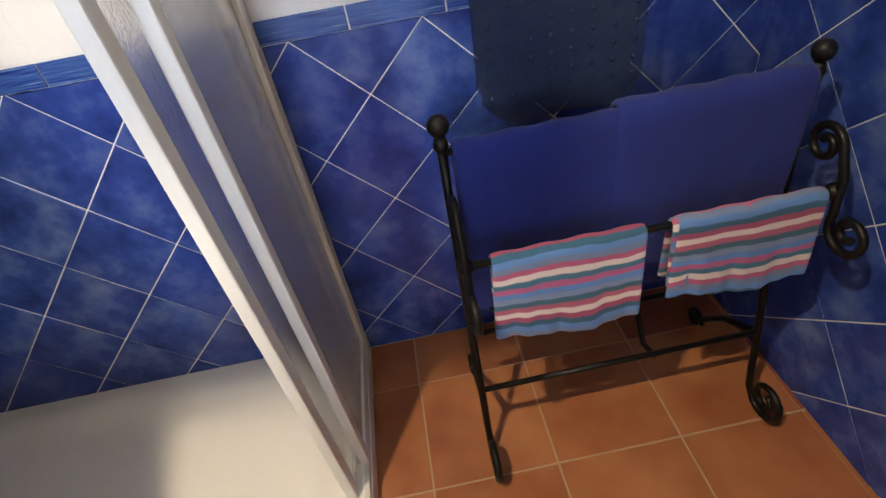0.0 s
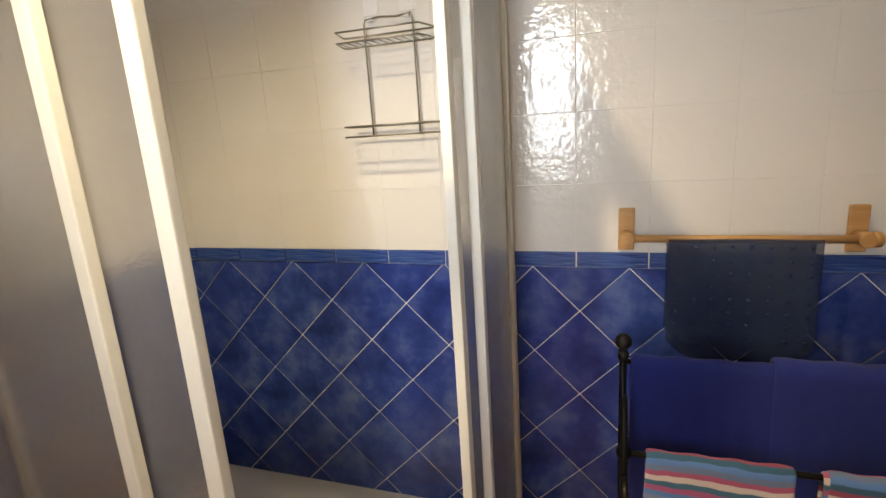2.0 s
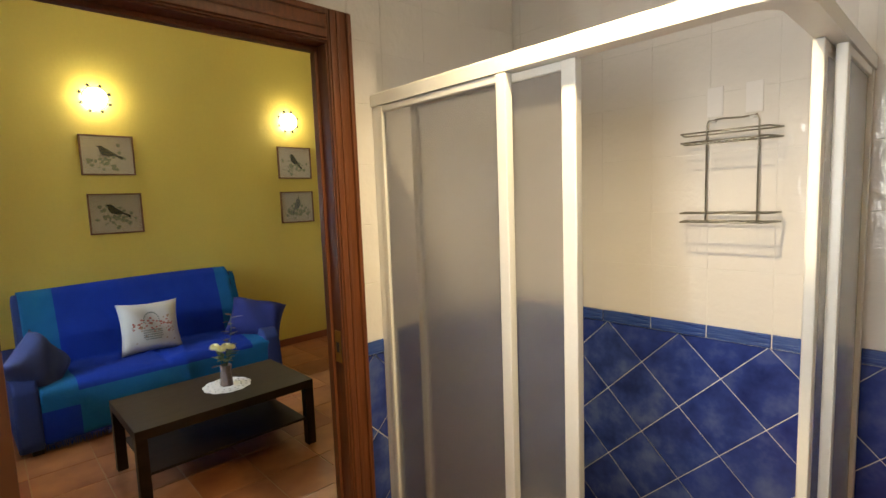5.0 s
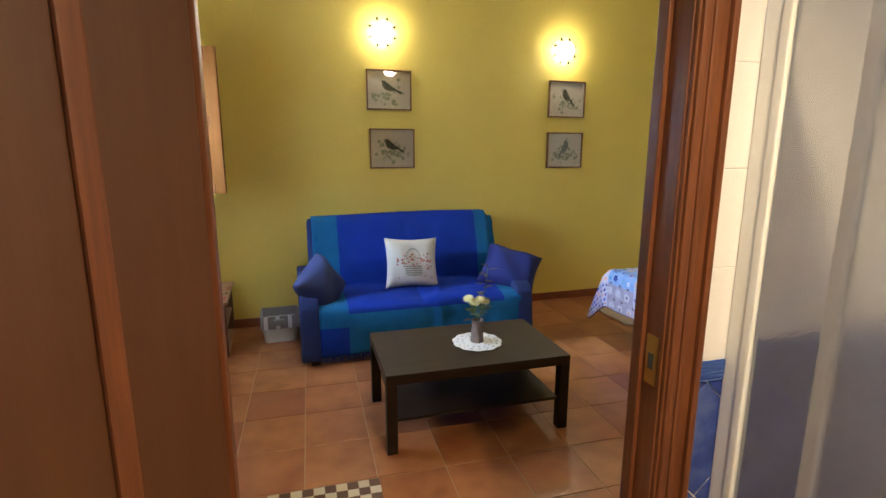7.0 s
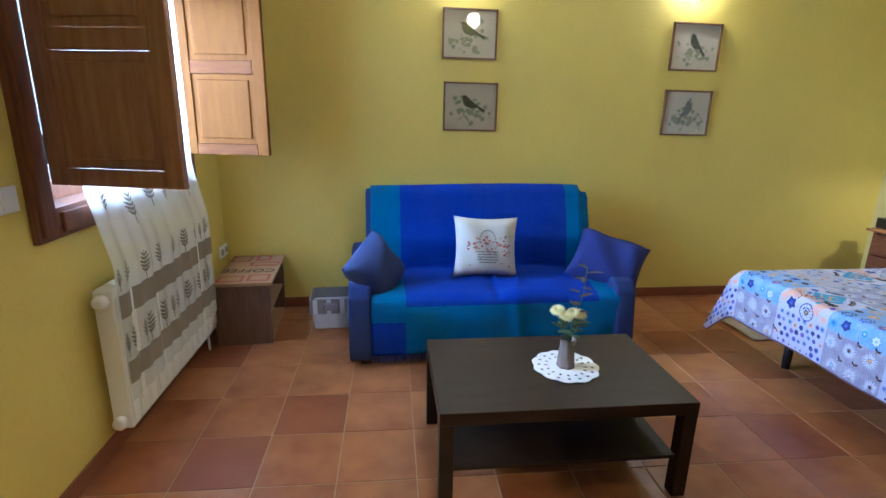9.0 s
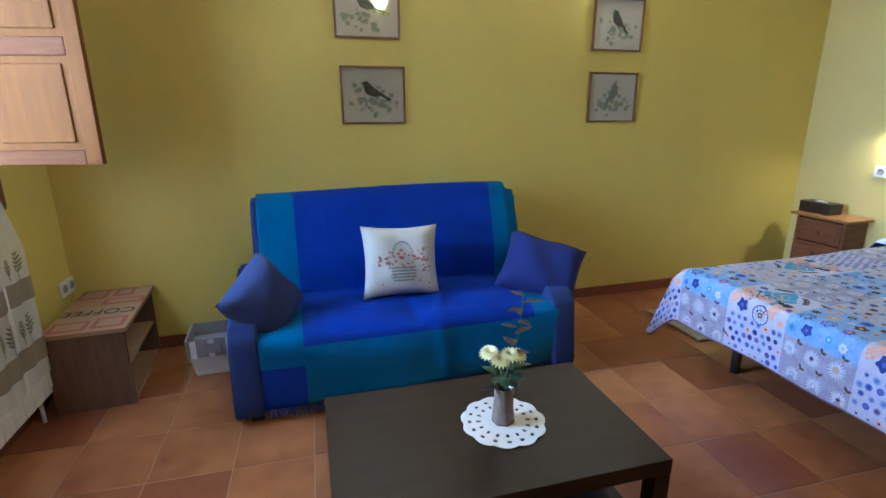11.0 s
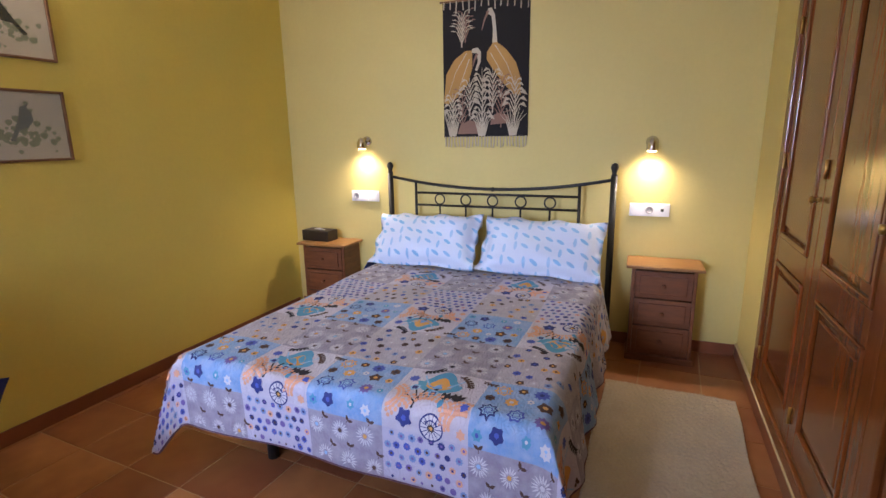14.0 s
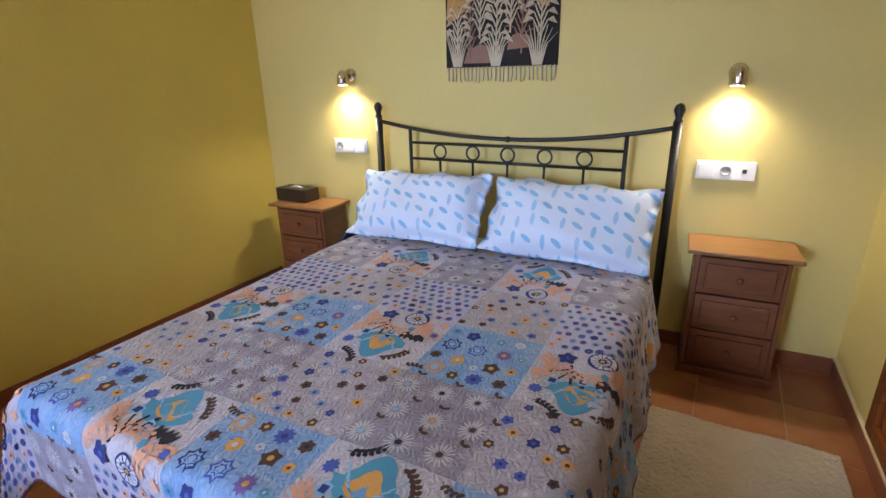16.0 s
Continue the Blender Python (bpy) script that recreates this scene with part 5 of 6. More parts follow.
head = part("headboard", bms(lambda b: tube(b, [(x, 0, hz(x)) for x in [-0.8 + 0.05 * i for i in range(33)]], 0.0105, 10)), BEDIRON, bed, "black iron headboard")
for x in (-0.80, 0.80):
    part("post", bms(lambda b: tube(b, [(x, 0, 0), (x, 0, 1.16)], 0.021, 14)), BEDIRON, head)
for z in (1.018, 0.928):
    part("rail", bms(lambda b: tube(b, [(-0.59, 0, z), (0.59, 0, z)], 0.008, 8)), BEDIRON, head)
for x in (-0.59, 0.59):
    part("spindle", bms(lambda b: tube(b, [(x, 0, 0.55), (x, 0, hz(x))], 0.0105, 10)), BEDIRON, head)
for x in (-0.40, -0.2, 0.0, 0.2, 0.40):
    part("spindle", bms(lambda b: tube(b, [(x, 0, 0.55), (x, 0, 0.936)], 0.007, 8)), BEDIRON, head)
for x in (-0.40, -0.2, 0.0, 0.2, 0.40):
    bm = bmesh.new()
    tube(bm, [(x + 0.037 * math.cos(a), 0, 0.973 + 0.037 * math.sin(a)) for a in (2 * math.pi * i / 26 for i in range(26))], 0.0055, 6, True)
    part("ring", bm, BEDIRON, head)
for x in (-0.80, 0.80):
    bm = bmesh.new()
    lathe(bm, (x, 0, 1.16), [(0.022, 0.0), (0.014, 0.012), (0.018, 0.03), (0.026, 0.05), (0.018, 0.072), (0.004, 0.08)], 16)
    part("finial", bm, BEDIRON, head)
bm = bmesh.new()
ball(bm, (0, -0.002, 1.055), 0.016)
part("collar", bm, BEDIRON, head)

TOPZ, BX, FY0, FY1 = 0.545, 0.775, -0.30, -2.0


def bend(e, r=0.05):
    if e <= 0:
        return 0.0, 0.0
    a = min(e / r, math.pi / 2)
    return r * math.sin(a), r * (1 - math.cos(a)) + max(0.0, e - r * math.pi / 2)


def cover_at(u, v):
    side = 0.36 + 0.02 * math.sin(4 * v)
    a = -(BX - 0.05 + side) + 2 * (BX - 0.05 + side) * u
    ln = FY0 - (FY1 + 0.05) + 0.33
    t = ln * v
    ex, ey = abs(a) - (BX - 0.05), t - (FY0 - (FY1 + 0.05))
    if ex > 0 and ey > 0:
        far = math.hypot(ex, ey)
        reach = 0.37 if a > 0 else 0.41
        if far > reach:
            ex, ey = ex * reach / far, ey * reach / far
    ox, dx = bend(ex)
    oy, dy = bend(ey)
    s = 1 if a > 0 else -1
    x = s * (min(abs(a), BX - 0.05) + ox)
    y = FY0 - min(t, FY0 - (FY1 + 0.05)) - oy
    lo = min(dx, dy)
    z = TOPZ - max(dx, dy) - (0.15 if s > 0 else 0.62) * lo
    x += s * lo * 0.28
    y -= lo * 0.30
    hang = max(dx, dy)
    x += s * 0.20 * dx * (1.0 if s > 0 else 0.6)
    if dx > 0.03 and dy < 0.05:
        x += s * (0.016 * math.sin(15 * t) + 0.01 * math.sin(31 * t + 1)) * hang * 2.5
    if dy > 0.03 and dx < 0.05:
        y -= (0.018 * math.sin(9 * a + 0.6)) * hang * 2 - 0.02 * hang
    if hang < 0.01:
        z += 0.006 * math.sin(5 * x + 2) * math.sin(4 * y) + 0.003 * math.sin(14 * x + 9 * y)
    if s > 0 and dy > 0.05:
        z -= 0.07 * max(0.0, (u - 0.6) / 0.4) * dy / 0.3
    return (x, y, max(z, 0.03))


COVER_W, COVER_L, HEM_ROW, COL_AT = 1.085, 1.98, 0.205, -0.42


def cover_uv(a, t):
    """Pattern coordinates in metres: across from the edge of an even column, along from the foot of the first row."""
    return (a - COL_AT + 4 * PATCH, COVER_L - t + PATCH_ROW - HEM_ROW)


bm = bmesh.new()
sheet(bm, cover_at, 130, 120, uvfn=lambda u, v: cover_uv(COVER_W * (2 * u - 1), COVER_L * v))
cover = solo("coverlet", bm, COVER, BED, "patchwork coverlet printed with flowers in blue, taupe and orange", "bedspread", solid=0.008)
bm = bmesh.new()
hem_line = [cover_at(0, i / 60) for i in range(61)] + [cover_at(i / 80, 1) for i in range(1, 81)] + [cover_at(1, 1 - i / 60) for i in range(1, 61)]
tube(bm, hem_line, 0.006, 6)
part("hem", bm, COVERBACK, cover, "plum bound hem")
bm = bmesh.new()
sheet(bm, lambda u, v: (-0.86 + 0.10 * v - 0.04 * math.sin(3 * u), -0.48 + 0.36 * u, 0.40 + 0.15 * v + 0.015 * math.sin(7 * u)), 12, 6)
part("turned_fold", bm, SOFABLUE, cover, solid=0.01)


class Print:
    """Printed shapes laid on the coverlet, one mesh to a colour; p, q in metres across and up from a patch's corner."""

    def __init__(self):
        self.bms, self.count, self.corner, self.flip = {}, 0, (0, 0), False

    def on_cloth(self, p, q, lift):
        u = self.corner[0] + p
        q *= PATCH_ROW / 0.297
        v = self.corner[1] + (PATCH_ROW - q if self.flip else q)
        a, t = u + COL_AT - 4 * PATCH, COVER_L + PATCH_ROW - HEM_ROW - v
        cu, cv = (a / COVER_W + 1) / 2, t / COVER_L
        if not (0.004 < cu < 0.996 and 0.004 < cv < 0.996):
            return None
        o = Vector(cover_at(cu, cv))
        du = Vector(cover_at(cu + 0.003, cv)) - Vector(cover_at(cu - 0.003, cv))
        dv = Vector(cover_at(cu, cv + 0.003)) - Vector(cover_at(cu, cv - 0.003))
        nrm = dv.cross(du).normalized()
        return o + nrm * lift

    def shape(self, ink, c, rim):
        """A flat shape round c with its rim, with a ring half way so that it follows the folds."""
        self.count += 1
        lift = 0.0047 + 0.000012 * self.count
        mid = [((c[0] + x) / 2, (c[1] + y) / 2) for x, y in rim]
        pts = [self.on_cloth(x, y, lift) for x, y in [c] + mid + list(rim)]
        if any(p is None for p in pts):
            return
        bm = self.bms.setdefault(ink, bmesh.new())
        vs = [bm.verts.new(p) for p in pts]
        n = len(rim)
        for i in range(n):
            j = (i + 1) % n
            bm.faces.new((vs[0], vs[1 + i], vs[1 + j]))
            bm.faces.new((vs[1 + i], vs[1 + n + i], vs[1 + n + j], vs[1 + j]))

    def bloom(self, ink, x, y, r, petals=6, deep=0.35, turn=0.0, squash=1.0):
        n = max(10, petals * 4)
        rim = []
        for i in range(n):
            a = 2 * math.pi * i / n
            rr = r * (1 - deep * abs(math.cos(petals * a / 2 + turn)))
            rim.append((x + rr * math.cos(a + turn), y + squash * rr * math.sin(a + turn)))
        self.shape(ink, (x, y), rim)

    def leaf(self, ink, x, y, angle, length, width):
        c, s_ = math.cos(angle), math.sin(angle)
        rim = [(x + c * length * f - s_ * w, y + s_ * length * f + c * w) for f, w in ((0, 0), (0.3, width), (0.65, width * 0.9), (1, 0), (0.65, -width * 0.9), (0.3, -width))]
        self.shape(ink, (x + c * length / 2, y + s_ * length / 2), rim)

    def line(self, ink, pts, w):
        for (x0, y0), (x1, y1) in zip(pts, pts[1:]):
            l = math.hypot(x1 - x0, y1 - y0) or 1
            nx, ny = -(y1 - y0) / l * w, (x1 - x0) / l * w
            self.shape(ink, ((x0 + x1) / 2, (y0 + y1) / 2), [(x0 + nx, y0 + ny), (x1 + nx, y1 + ny), (x1 - nx, y1 - ny), (x0 - nx, y0 - ny)])

    def sprig(self, ink, x, y, angle, length, n=6, size=0.017, bow=0.5):
        pts = []
        for i in range(n + 1):
            f = i / n
            a = angle + bow * (f - 0.5)
            pts.append((x + length * f * math.cos(a), y + length * f * math.sin(a)))
        self.line(ink, pts, 0.0012)
        for i, (px, py) in enumerate(pts[1:]):
            a = angle + bow * (i / n - 0.5)
            for side in (0.75, -0.75):
                self.leaf(ink, px, py, a + side, size, size * 0.34)

    def daisy(self, x, y, r, heart, rg):
        n = 17
        for i in range(n):
            a = 2 * math.pi * (i + rg.random() * 0.3) / n
            self.leaf("white", x + r * 0.25 * math.cos(a), y + r * 0.25 * math.sin(a), a, r * 0.75, 0.0026)
        self.bloom(heart, x, y, r * 0.24, 5, 0.2)
        a = rg.uniform(0.7, 1.6)
        bx, by = x + r * 1.1 * math.cos(a), y + r * 1.1 * math.sin(a)
        self.line("brown", [(bx, by), (bx + 0.02 * math.cos(a), by + 0.02 * math.sin(a))], 0.001)
        for d in (-0.8, 0.9):
            self.leaf("brown", bx + 0.012 * math.cos(a), by + 0.012 * math.sin(a), a + d, 0.022, 0.0055)

    def fill(self, kind, rg):
        W, H = PATCH, 0.297
        self.count = 0
        if kind == "daisy":
            for i in range(3):
                for j in range(3):
                    self.daisy(W * (i + 0.5) / 3 + (0.016 if j % 2 else -0.016), H * (j + 0.45) / 3 + rg.uniform(-0.008, 0.008), rg.uniform(0.034, 0.041), rg.choice(("orange", "sky", "ink", "brown", "white")), rg)
        elif kind == "dense":
            for i in range(8):
                for j in range(8):
                    x, y = W * (i + 0.5 + (0.5 if j % 2 else 0) * 0.9) / 8.4 + rg.uniform(-0.004, 0.004), H * (j + 0.5) / 8 + rg.uniform(-0.004, 0.004)
                    ink = rg.choice(("royal", "steel", "royal", "violet", "peach", "steel", "navy"))
                    self.bloom(ink, x, y, rg.uniform(0.012, 0.0165), 9, 0.3, rg.random())
                    self.bloom(rg.choice(("navy", "violet", "brown")), x, y, 0.006, 5, 0.3)
        elif kind == "small":
            for i in range(5):
                for j in range(6):
                    x, y = W * (i + 0.5 + (0.4 if j % 2 else -0.1)) / 5.2 + rg.uniform(-0.012, 0.012), H * (j + 0.5) / 6 + rg.uniform(-0.01, 0.01)
                    ink, heart = rg.choice((("navy", "royal"), ("brown", "ink"), ("orange", "brown"), ("royal", "navy"), ("steel", "navy"), ("brown", "orange"), ("faint", "faint"), ("faint", "white")))
                    self.bloom(ink, x, y, rg.uniform(0.014, 0.019), rg.choice((5, 6)), 0.3, rg.random())
                    self.bloom(heart, x, y, 0.006, 5, 0.2)
        elif kind == "blue":
            for x, y, r, ink, heart, petals in ((0.06, 0.245, 0.036, "orange", "sky", 8), (0.125, 0.26, 0.021, "brown", "orange", 6), (0.19, 0.255, 0.03, "royal", "navy", 9), (0.265, 0.25, 0.024, "brown", "ink", 6),
                                                (0.03, 0.185, 0.022, "brown", "ink", 7), (0.105, 0.185, 0.027, "orange", "white", 8), (0.165, 0.205, 0.015, "white", "steel", 6), (0.215, 0.19, 0.029, "brown", "orange", 5),
                                                (0.275, 0.185, 0.018, "orange", "brown", 5), (0.05, 0.115, 0.036, "navy", "sky", 8), (0.14, 0.12, 0.034, "royal", "sky", 7), (0.225, 0.115, 0.028, "violet", "orange", 10),
                                                (0.28, 0.115, 0.014, "teal", "white", 6), (0.095, 0.05, 0.028, "navy", "royal", 5), (0.19, 0.05, 0.018, "teal", "white", 6), (0.25, 0.04, 0.022, "white", "sky", 7), (0.03, 0.04, 0.02, "teal", "royal", 6)):
                t = rg.random()
                self.bloom(ink, x, y, r, petals, 0.32, t)
                if r > 0.03:
                    self.bloom("sky" if ink != "orange" else "blue", x, y, r * 0.72, petals, 0.3, t)
                    self.bloom(ink if ink != "navy" else "royal", x, y, r * 0.52, petals, 0.3, t)
                self.bloom(heart, x, y, r * 0.3, 6, 0.1)
        else:
            # fan pointing up, plant and tulips, peach garlands, wheel and sprigs
            def drop(r, cy):
                return [(0.155 + r * math.sin(a) * (1 - 0.12 * abs(math.sin(6 * a))) * (1.25 if math.cos(a) < 0 else 1.0), cy + r * (math.cos(a) if math.cos(a) < 0 else math.cos(a) ** 3 * 1.25) * 0.85) for a in (2 * math.pi * i / 40 for i in range(40))]
            self.shape("teal", (0.155, 0.21), drop(0.076, 0.215))
            self.shape("orange", (0.155, 0.205), drop(0.044, 0.205))
            self.shape("blue", (0.155, 0.188), drop(0.017, 0.186))
            for sx in (-1, 1):
                for i in range(5):
                    self.leaf("sky", 0.155 + sx * (0.028 + 0.010 * i), 0.19 + 0.011 * i, math.pi / 2 - sx * (1.15 - 0.18 * i), 0.026, 0.003)
            self.sprig("brown", 0.265, 0.20, 1.9, 0.085, 6, 0.019)
            self.sprig("ink", 0.05, 0.275, 0.2, 0.08, 6, 0.018)
            self.sprig("brown", 0.29, 0.285, -0.6, 0.05, 4, 0.015)
            for i in range(9):
                self.leaf("royal", 0.045, 0.225, 2 * math.pi * i / 9, 0.022, 0.006)
            self.line("ink", [(0.105, 0.075), (0.115, 0.115), (0.125, 0.17)], 0.004)
            for x0, y0, x1, y1 in ((0.112, 0.105, 0.088, 0.155), (0.114, 0.112, 0.15, 0.16), (0.11, 0.095, 0.07, 0.12), (0.114, 0.10, 0.15, 0.125)):
                self.line("ink", [(x0, y0), (x1, y1)], 0.003)
                self.leaf("ink", x1, y1, math.atan2(y1 - y0, x1 - x0), 0.022, 0.007)
            for x, y in ((0.075, 0.17), (0.155, 0.145)):
                self.bloom("sky", x, y, 0.021, 5, 0.2)
                self.bloom("navy", x, y, 0.014, 4, 0.3)
            for x in (0.205, 0.245):
                for d in (-0.45, 0.0, 0.45):
                    self.leaf("ink", x, 0.115, math.pi / 2 + d - 0.2, 0.05, 0.010)
            for cx, cy, r, a0, a1 in ((0.155, 0.04, 0.085, 0.5, 2.6), (0.0, 0.11, 0.052, -1.2, 1.2), (0.285, 0.05, 0.05, 1.2, 3.4)):
                for i in range(11):
                    a = a0 + (a1 - a0) * i / 10
                    for d in (-0.012, 0.003, 0.018):
                        self.bloom("peach", cx + (r + d) * math.cos(a) + rg.uniform(-0.002, 0.002), cy + (r + d) * math.sin(a), 0.0074, 3, 0.1, rg.random())
            self.bloom("navy", 0.185, 0.03, 0.043, 16, 0.0)
            self.bloom("white", 0.185, 0.03, 0.038, 16, 0.0)
            for i in range(14):
                a = 2 * math.pi * i / 14
                self.line("navy", [(0.185 + 0.012 * math.cos(a), 0.03 + 0.012 * math.sin(a)), (0.185 + 0.040 * math.cos(a), 0.03 + 0.040 * math.sin(a))], 0.0013)
            self.bloom("ink", 0.185, 0.03, 0.014, 7, 0.2)
            self.bloom("orange", 0.185, 0.03, 0.007, 5, 0.1)
            self.bloom("navy", 0.085, 0.045, 0.036, 5, 0.4, 0.3)
            self.bloom("royal", 0.085, 0.045, 0.010, 5, 0.2)
            self.leaf("teal", 0.20, 0.085, 1.3, 0.035, 0.010)
            self.bloom("peach", 0.29, 0.03, 0.018, 6, 0.3)
            self.bloom("royal", 0.29, 0.10, 0.016, 7, 0.3)


ink_colours = {"navy": (0.02, 0.035, 0.19), "ink": (0.014, 0.014, 0.03), "royal": (0.06, 0.10, 0.46), "steel": (0.17, 0.27, 0.55), "violet": (0.16, 0.11, 0.36), "peach": (0.70, 0.36, 0.25),
               "orange": (0.66, 0.34, 0.10), "brown": (0.075, 0.038, 0.034), "teal": (0.07, 0.30, 0.52), "sky": (0.26, 0.48, 0.76), "blue": (0.15, 0.34, 0.68), "white": (0.56, 0.56, 0.66), "faint": (0.44, 0.41, 0.49)}
cloth_print, rng = Print(), random.Random(21)
for r in range(7):
    for q in range(-1, 9):
        cloth_print.corner = (q * PATCH, r * PATCH_ROW)
        cloth_print.flip = r == 3
        i = 2 * r + q % 2
        cloth_print.fill(PATCHES[i] if i < len(PATCHES) else "small", rng)
for ink, bm in cloth_print.bms.items():
    ob = part("flower_print", bm, plain("cotton_print_" + ink, ink_colours[ink], 0.85, var=0.15, scale=60, bump=0.3, bscale=500), cover)
    tagged(ob, kind="stuff")

for x, lab in ((-0.402, "white pillow printed with pale blue leaves"), (0.395, "white pillow printed with pale blue leaves, leaning on the headboard")):
    bm = bmesh.new()
    puff(bm, 0.785, 0.41, 0.21, 36, 0.045, 0.012, 0.9)
    solo("pillow", bm, LEAFPRINT, BED @ pose(x, -0.265, 0.72, -38, 1.5 if x > 0 else -1.0, 0), lab, "pillow", "pillows on the bed")


def nightstand(m, w, h, d, label):
    n = thing("nightstand", m, label, "nightstand", "nightstands beside the bed")
    part("carcass", boxes((-w / 2, -w / 2 + 0.02, -d, 0, 0.04, h - 0.022), (w / 2 - 0.02, w / 2, -d, 0, 0.04, h - 0.022), (-w / 2 + 0.02, w / 2 - 0.02, -0.012, 0, 0.04, h - 0.022), (-w / 2 + 0.02, w / 2 - 0.02, -d + 0.014, -0.012, 0.04, 0.06), bev=0.003), HONEY, n)
    part("top", boxes((-w / 2 - 0.035, w / 2 + 0.035, -d - 0.04, 0.0, h - 0.021, h), bev=0.008), HONEYTOP, n)
    part("plinth", boxes((-w / 2 - 0.014, w / 2 + 0.014, -d - 0.016, 0.0, 0.0, 0.04), bev=0.006), HONEY, n)
    hh = (h - 0.022 - 0.07) / 3
    for i in range(3):
        z = 0.062 + hh * i
        dr = part("drawer", boxes((-w / 2 + 0.022, w / 2 - 0.022, -d - 0.004, -0.03, z, z + hh - 0.008), bev=0.003), HONEY, n)
        part("drawer_field", boxes((-w / 2 + 0.05, w / 2 - 0.05, -d - 0.012, -d - 0.0035, z + 0.026, z + hh - 0.034), bev=0.006), HONEY, dr)
        bm = bmesh.new()
        lathe(bm, (0, -d - 0.012, z + hh / 2 - 0.004), [(0.008, 0.0), (0.007, -0.008), (0.014, -0.016), (0.013, -0.022), (0.003, -0.025)], 14, "y")
        part("knob", bm, HONEY, dr)


nightstand(MN @ pose(1.145, -0.016, 0), 0.37, 0.628, 0.24, "honey-stained wooden nightstand with three drawers")
nightstand(MN @ pose(-1.30, -0.016, 0), 0.37, 0.625, 0.24, "honey-stained wooden nightstand with a tissue box on it")
tb = thing("tissue_box", MN @ pose(-1.40, -0.14, 0.6255, 0, 0, -3), "dark brown leatherette tissue box", "tissue box")
part("case", boxes((-0.125, 0.125, -0.065, 0.065, 0.0, 0.083), bev=0.005), TISSUEBOX, tb)
bm = bmesh.new()
sheet(bm, lambda u, v: (-0.05 + 0.1 * u, -0.012 + 0.024 * v, 0.0838 + 0.012 * math.sin(math.pi * v) * math.sin(math.pi * u)), 8, 4)
part("tissue", bm, LACE, tb, solid=0.001)


def sconce(x, z, swing):
    t = thing("wall_spot", MN @ pose(x, 0, z), "chrome reading spot over the nightstand, lit", "wall lamp", "reading spots beside the bed")
    bm = bmesh.new()
    lathe(bm, (0, 0, 0), [(0.038, -0.001), (0.038, -0.012), (0.02, -0.024), (0.008, -0.03)], 20, "y")
    part("back_plate", bm, CHROME, t)
    bm = bmesh.new()
    tube(bm, [(0, -0.025, 0), (0, -0.05, 0.0), (swing * 0.3, -0.06, -0.005)], 0.008, 8)
    part("arm", bm, CHROME, t)
    bm = bmesh.new()
    lathe(bm, (swing, -0.07, -0.055), [(0.034, 0.0), (0.036, 0.012), (0.034, 0.05), (0.022, 0.075), (0.004, 0.082)], 20)
    part("spot_head", bm, CHROME, t)
    bm = bmesh.new()
    lathe(bm, (swing, -0.07, -0.0562), [(0.027, -0.001), (0.027, 0.0)], 16)
    part("bulb", bm, SPOTGLASS, t)
    m = MN @ pose(x + swing, -0.07, z - 0.062)
    lamp("reading_spot", "SPOT", 34, (1.0, 0.90, 0.68), m @ pose(0, 0, 0, -6, 0, 0), soft=0.03, cone=150)


sconce(-1.004, 1.392, -0.014)
sconce(1.028, 1.365, 0.0)
socket_plate("wall_socket", MN @ pose(-1.042, 0, 0.972), 3, "white socket and switch plate over the nightstand", ("socket", "switch", "switch"))
socket_plate("wall_socket", MN @ pose(1.04, 0, 0.935), 3, "white socket and data plate over the nightstand", ("switch", "socket", "port"))

# ---- tapestry ----
tap = thing("tapestry", MN @ pose(-0.065, 0, 1.415), "black wool wall hanging with two golden herons among reeds", "tapestry")
TW, TH = 0.605, 0.89
part("ground_cloth", boxes((-TW / 2, TW / 2, -0.010, -0.002, 0, TH)), TAPBLACK, tap)


def on_tap(u, v, w):
    return (u, -w, v)


for mat_, nm, shapes, w in (
    (TAPGOLD, "heron_body", ([(-0.30, 0.24), (-0.28, 0.22), (-0.20, 0.27), (-0.12, 0.36), (-0.09, 0.46), (-0.09, 0.575), (-0.14, 0.575), (-0.22, 0.52), (-0.28, 0.43)],
                             [(0.055, 0.615), (0.08, 0.62), (0.15, 0.565), (0.215, 0.48), (0.248, 0.38), (0.25, 0.27), (0.20, 0.28), (0.13, 0.35), (0.06, 0.44), (0.012, 0.51), (0.015, 0.56)]), 0.0125),
    (TAPCREAM, "heron_neck", ([(-0.095, 0.56), (-0.09, 0.585), (-0.05, 0.59), (-0.028, 0.565), (-0.03, 0.50), (-0.055, 0.44), (-0.07, 0.445), (-0.05, 0.50), (-0.055, 0.555)],
                              [(0.052, 0.615), (0.085, 0.615), (0.078, 0.70), (0.068, 0.79), (0.045, 0.835), (0.022, 0.83), (0.018, 0.80), (0.045, 0.78), (0.055, 0.70)]), 0.0133),
    (TAPPINK, "earth_patch", ([(-0.2, 0.02), (-0.02, 0.02), (-0.03, 0.09), (-0.11, 0.115), (-0.18, 0.08)], [(0.04, 0.08), (0.18, 0.09), (0.17, 0.14), (0.09, 0.16), (0.05, 0.13)]), 0.0118),
):
    bm = bmesh.new()
    for s in shapes:
        outline(bm, s, 0.0102, w, on_tap)
    part(nm, bm, mat_, tap)
rng = random.Random(6)


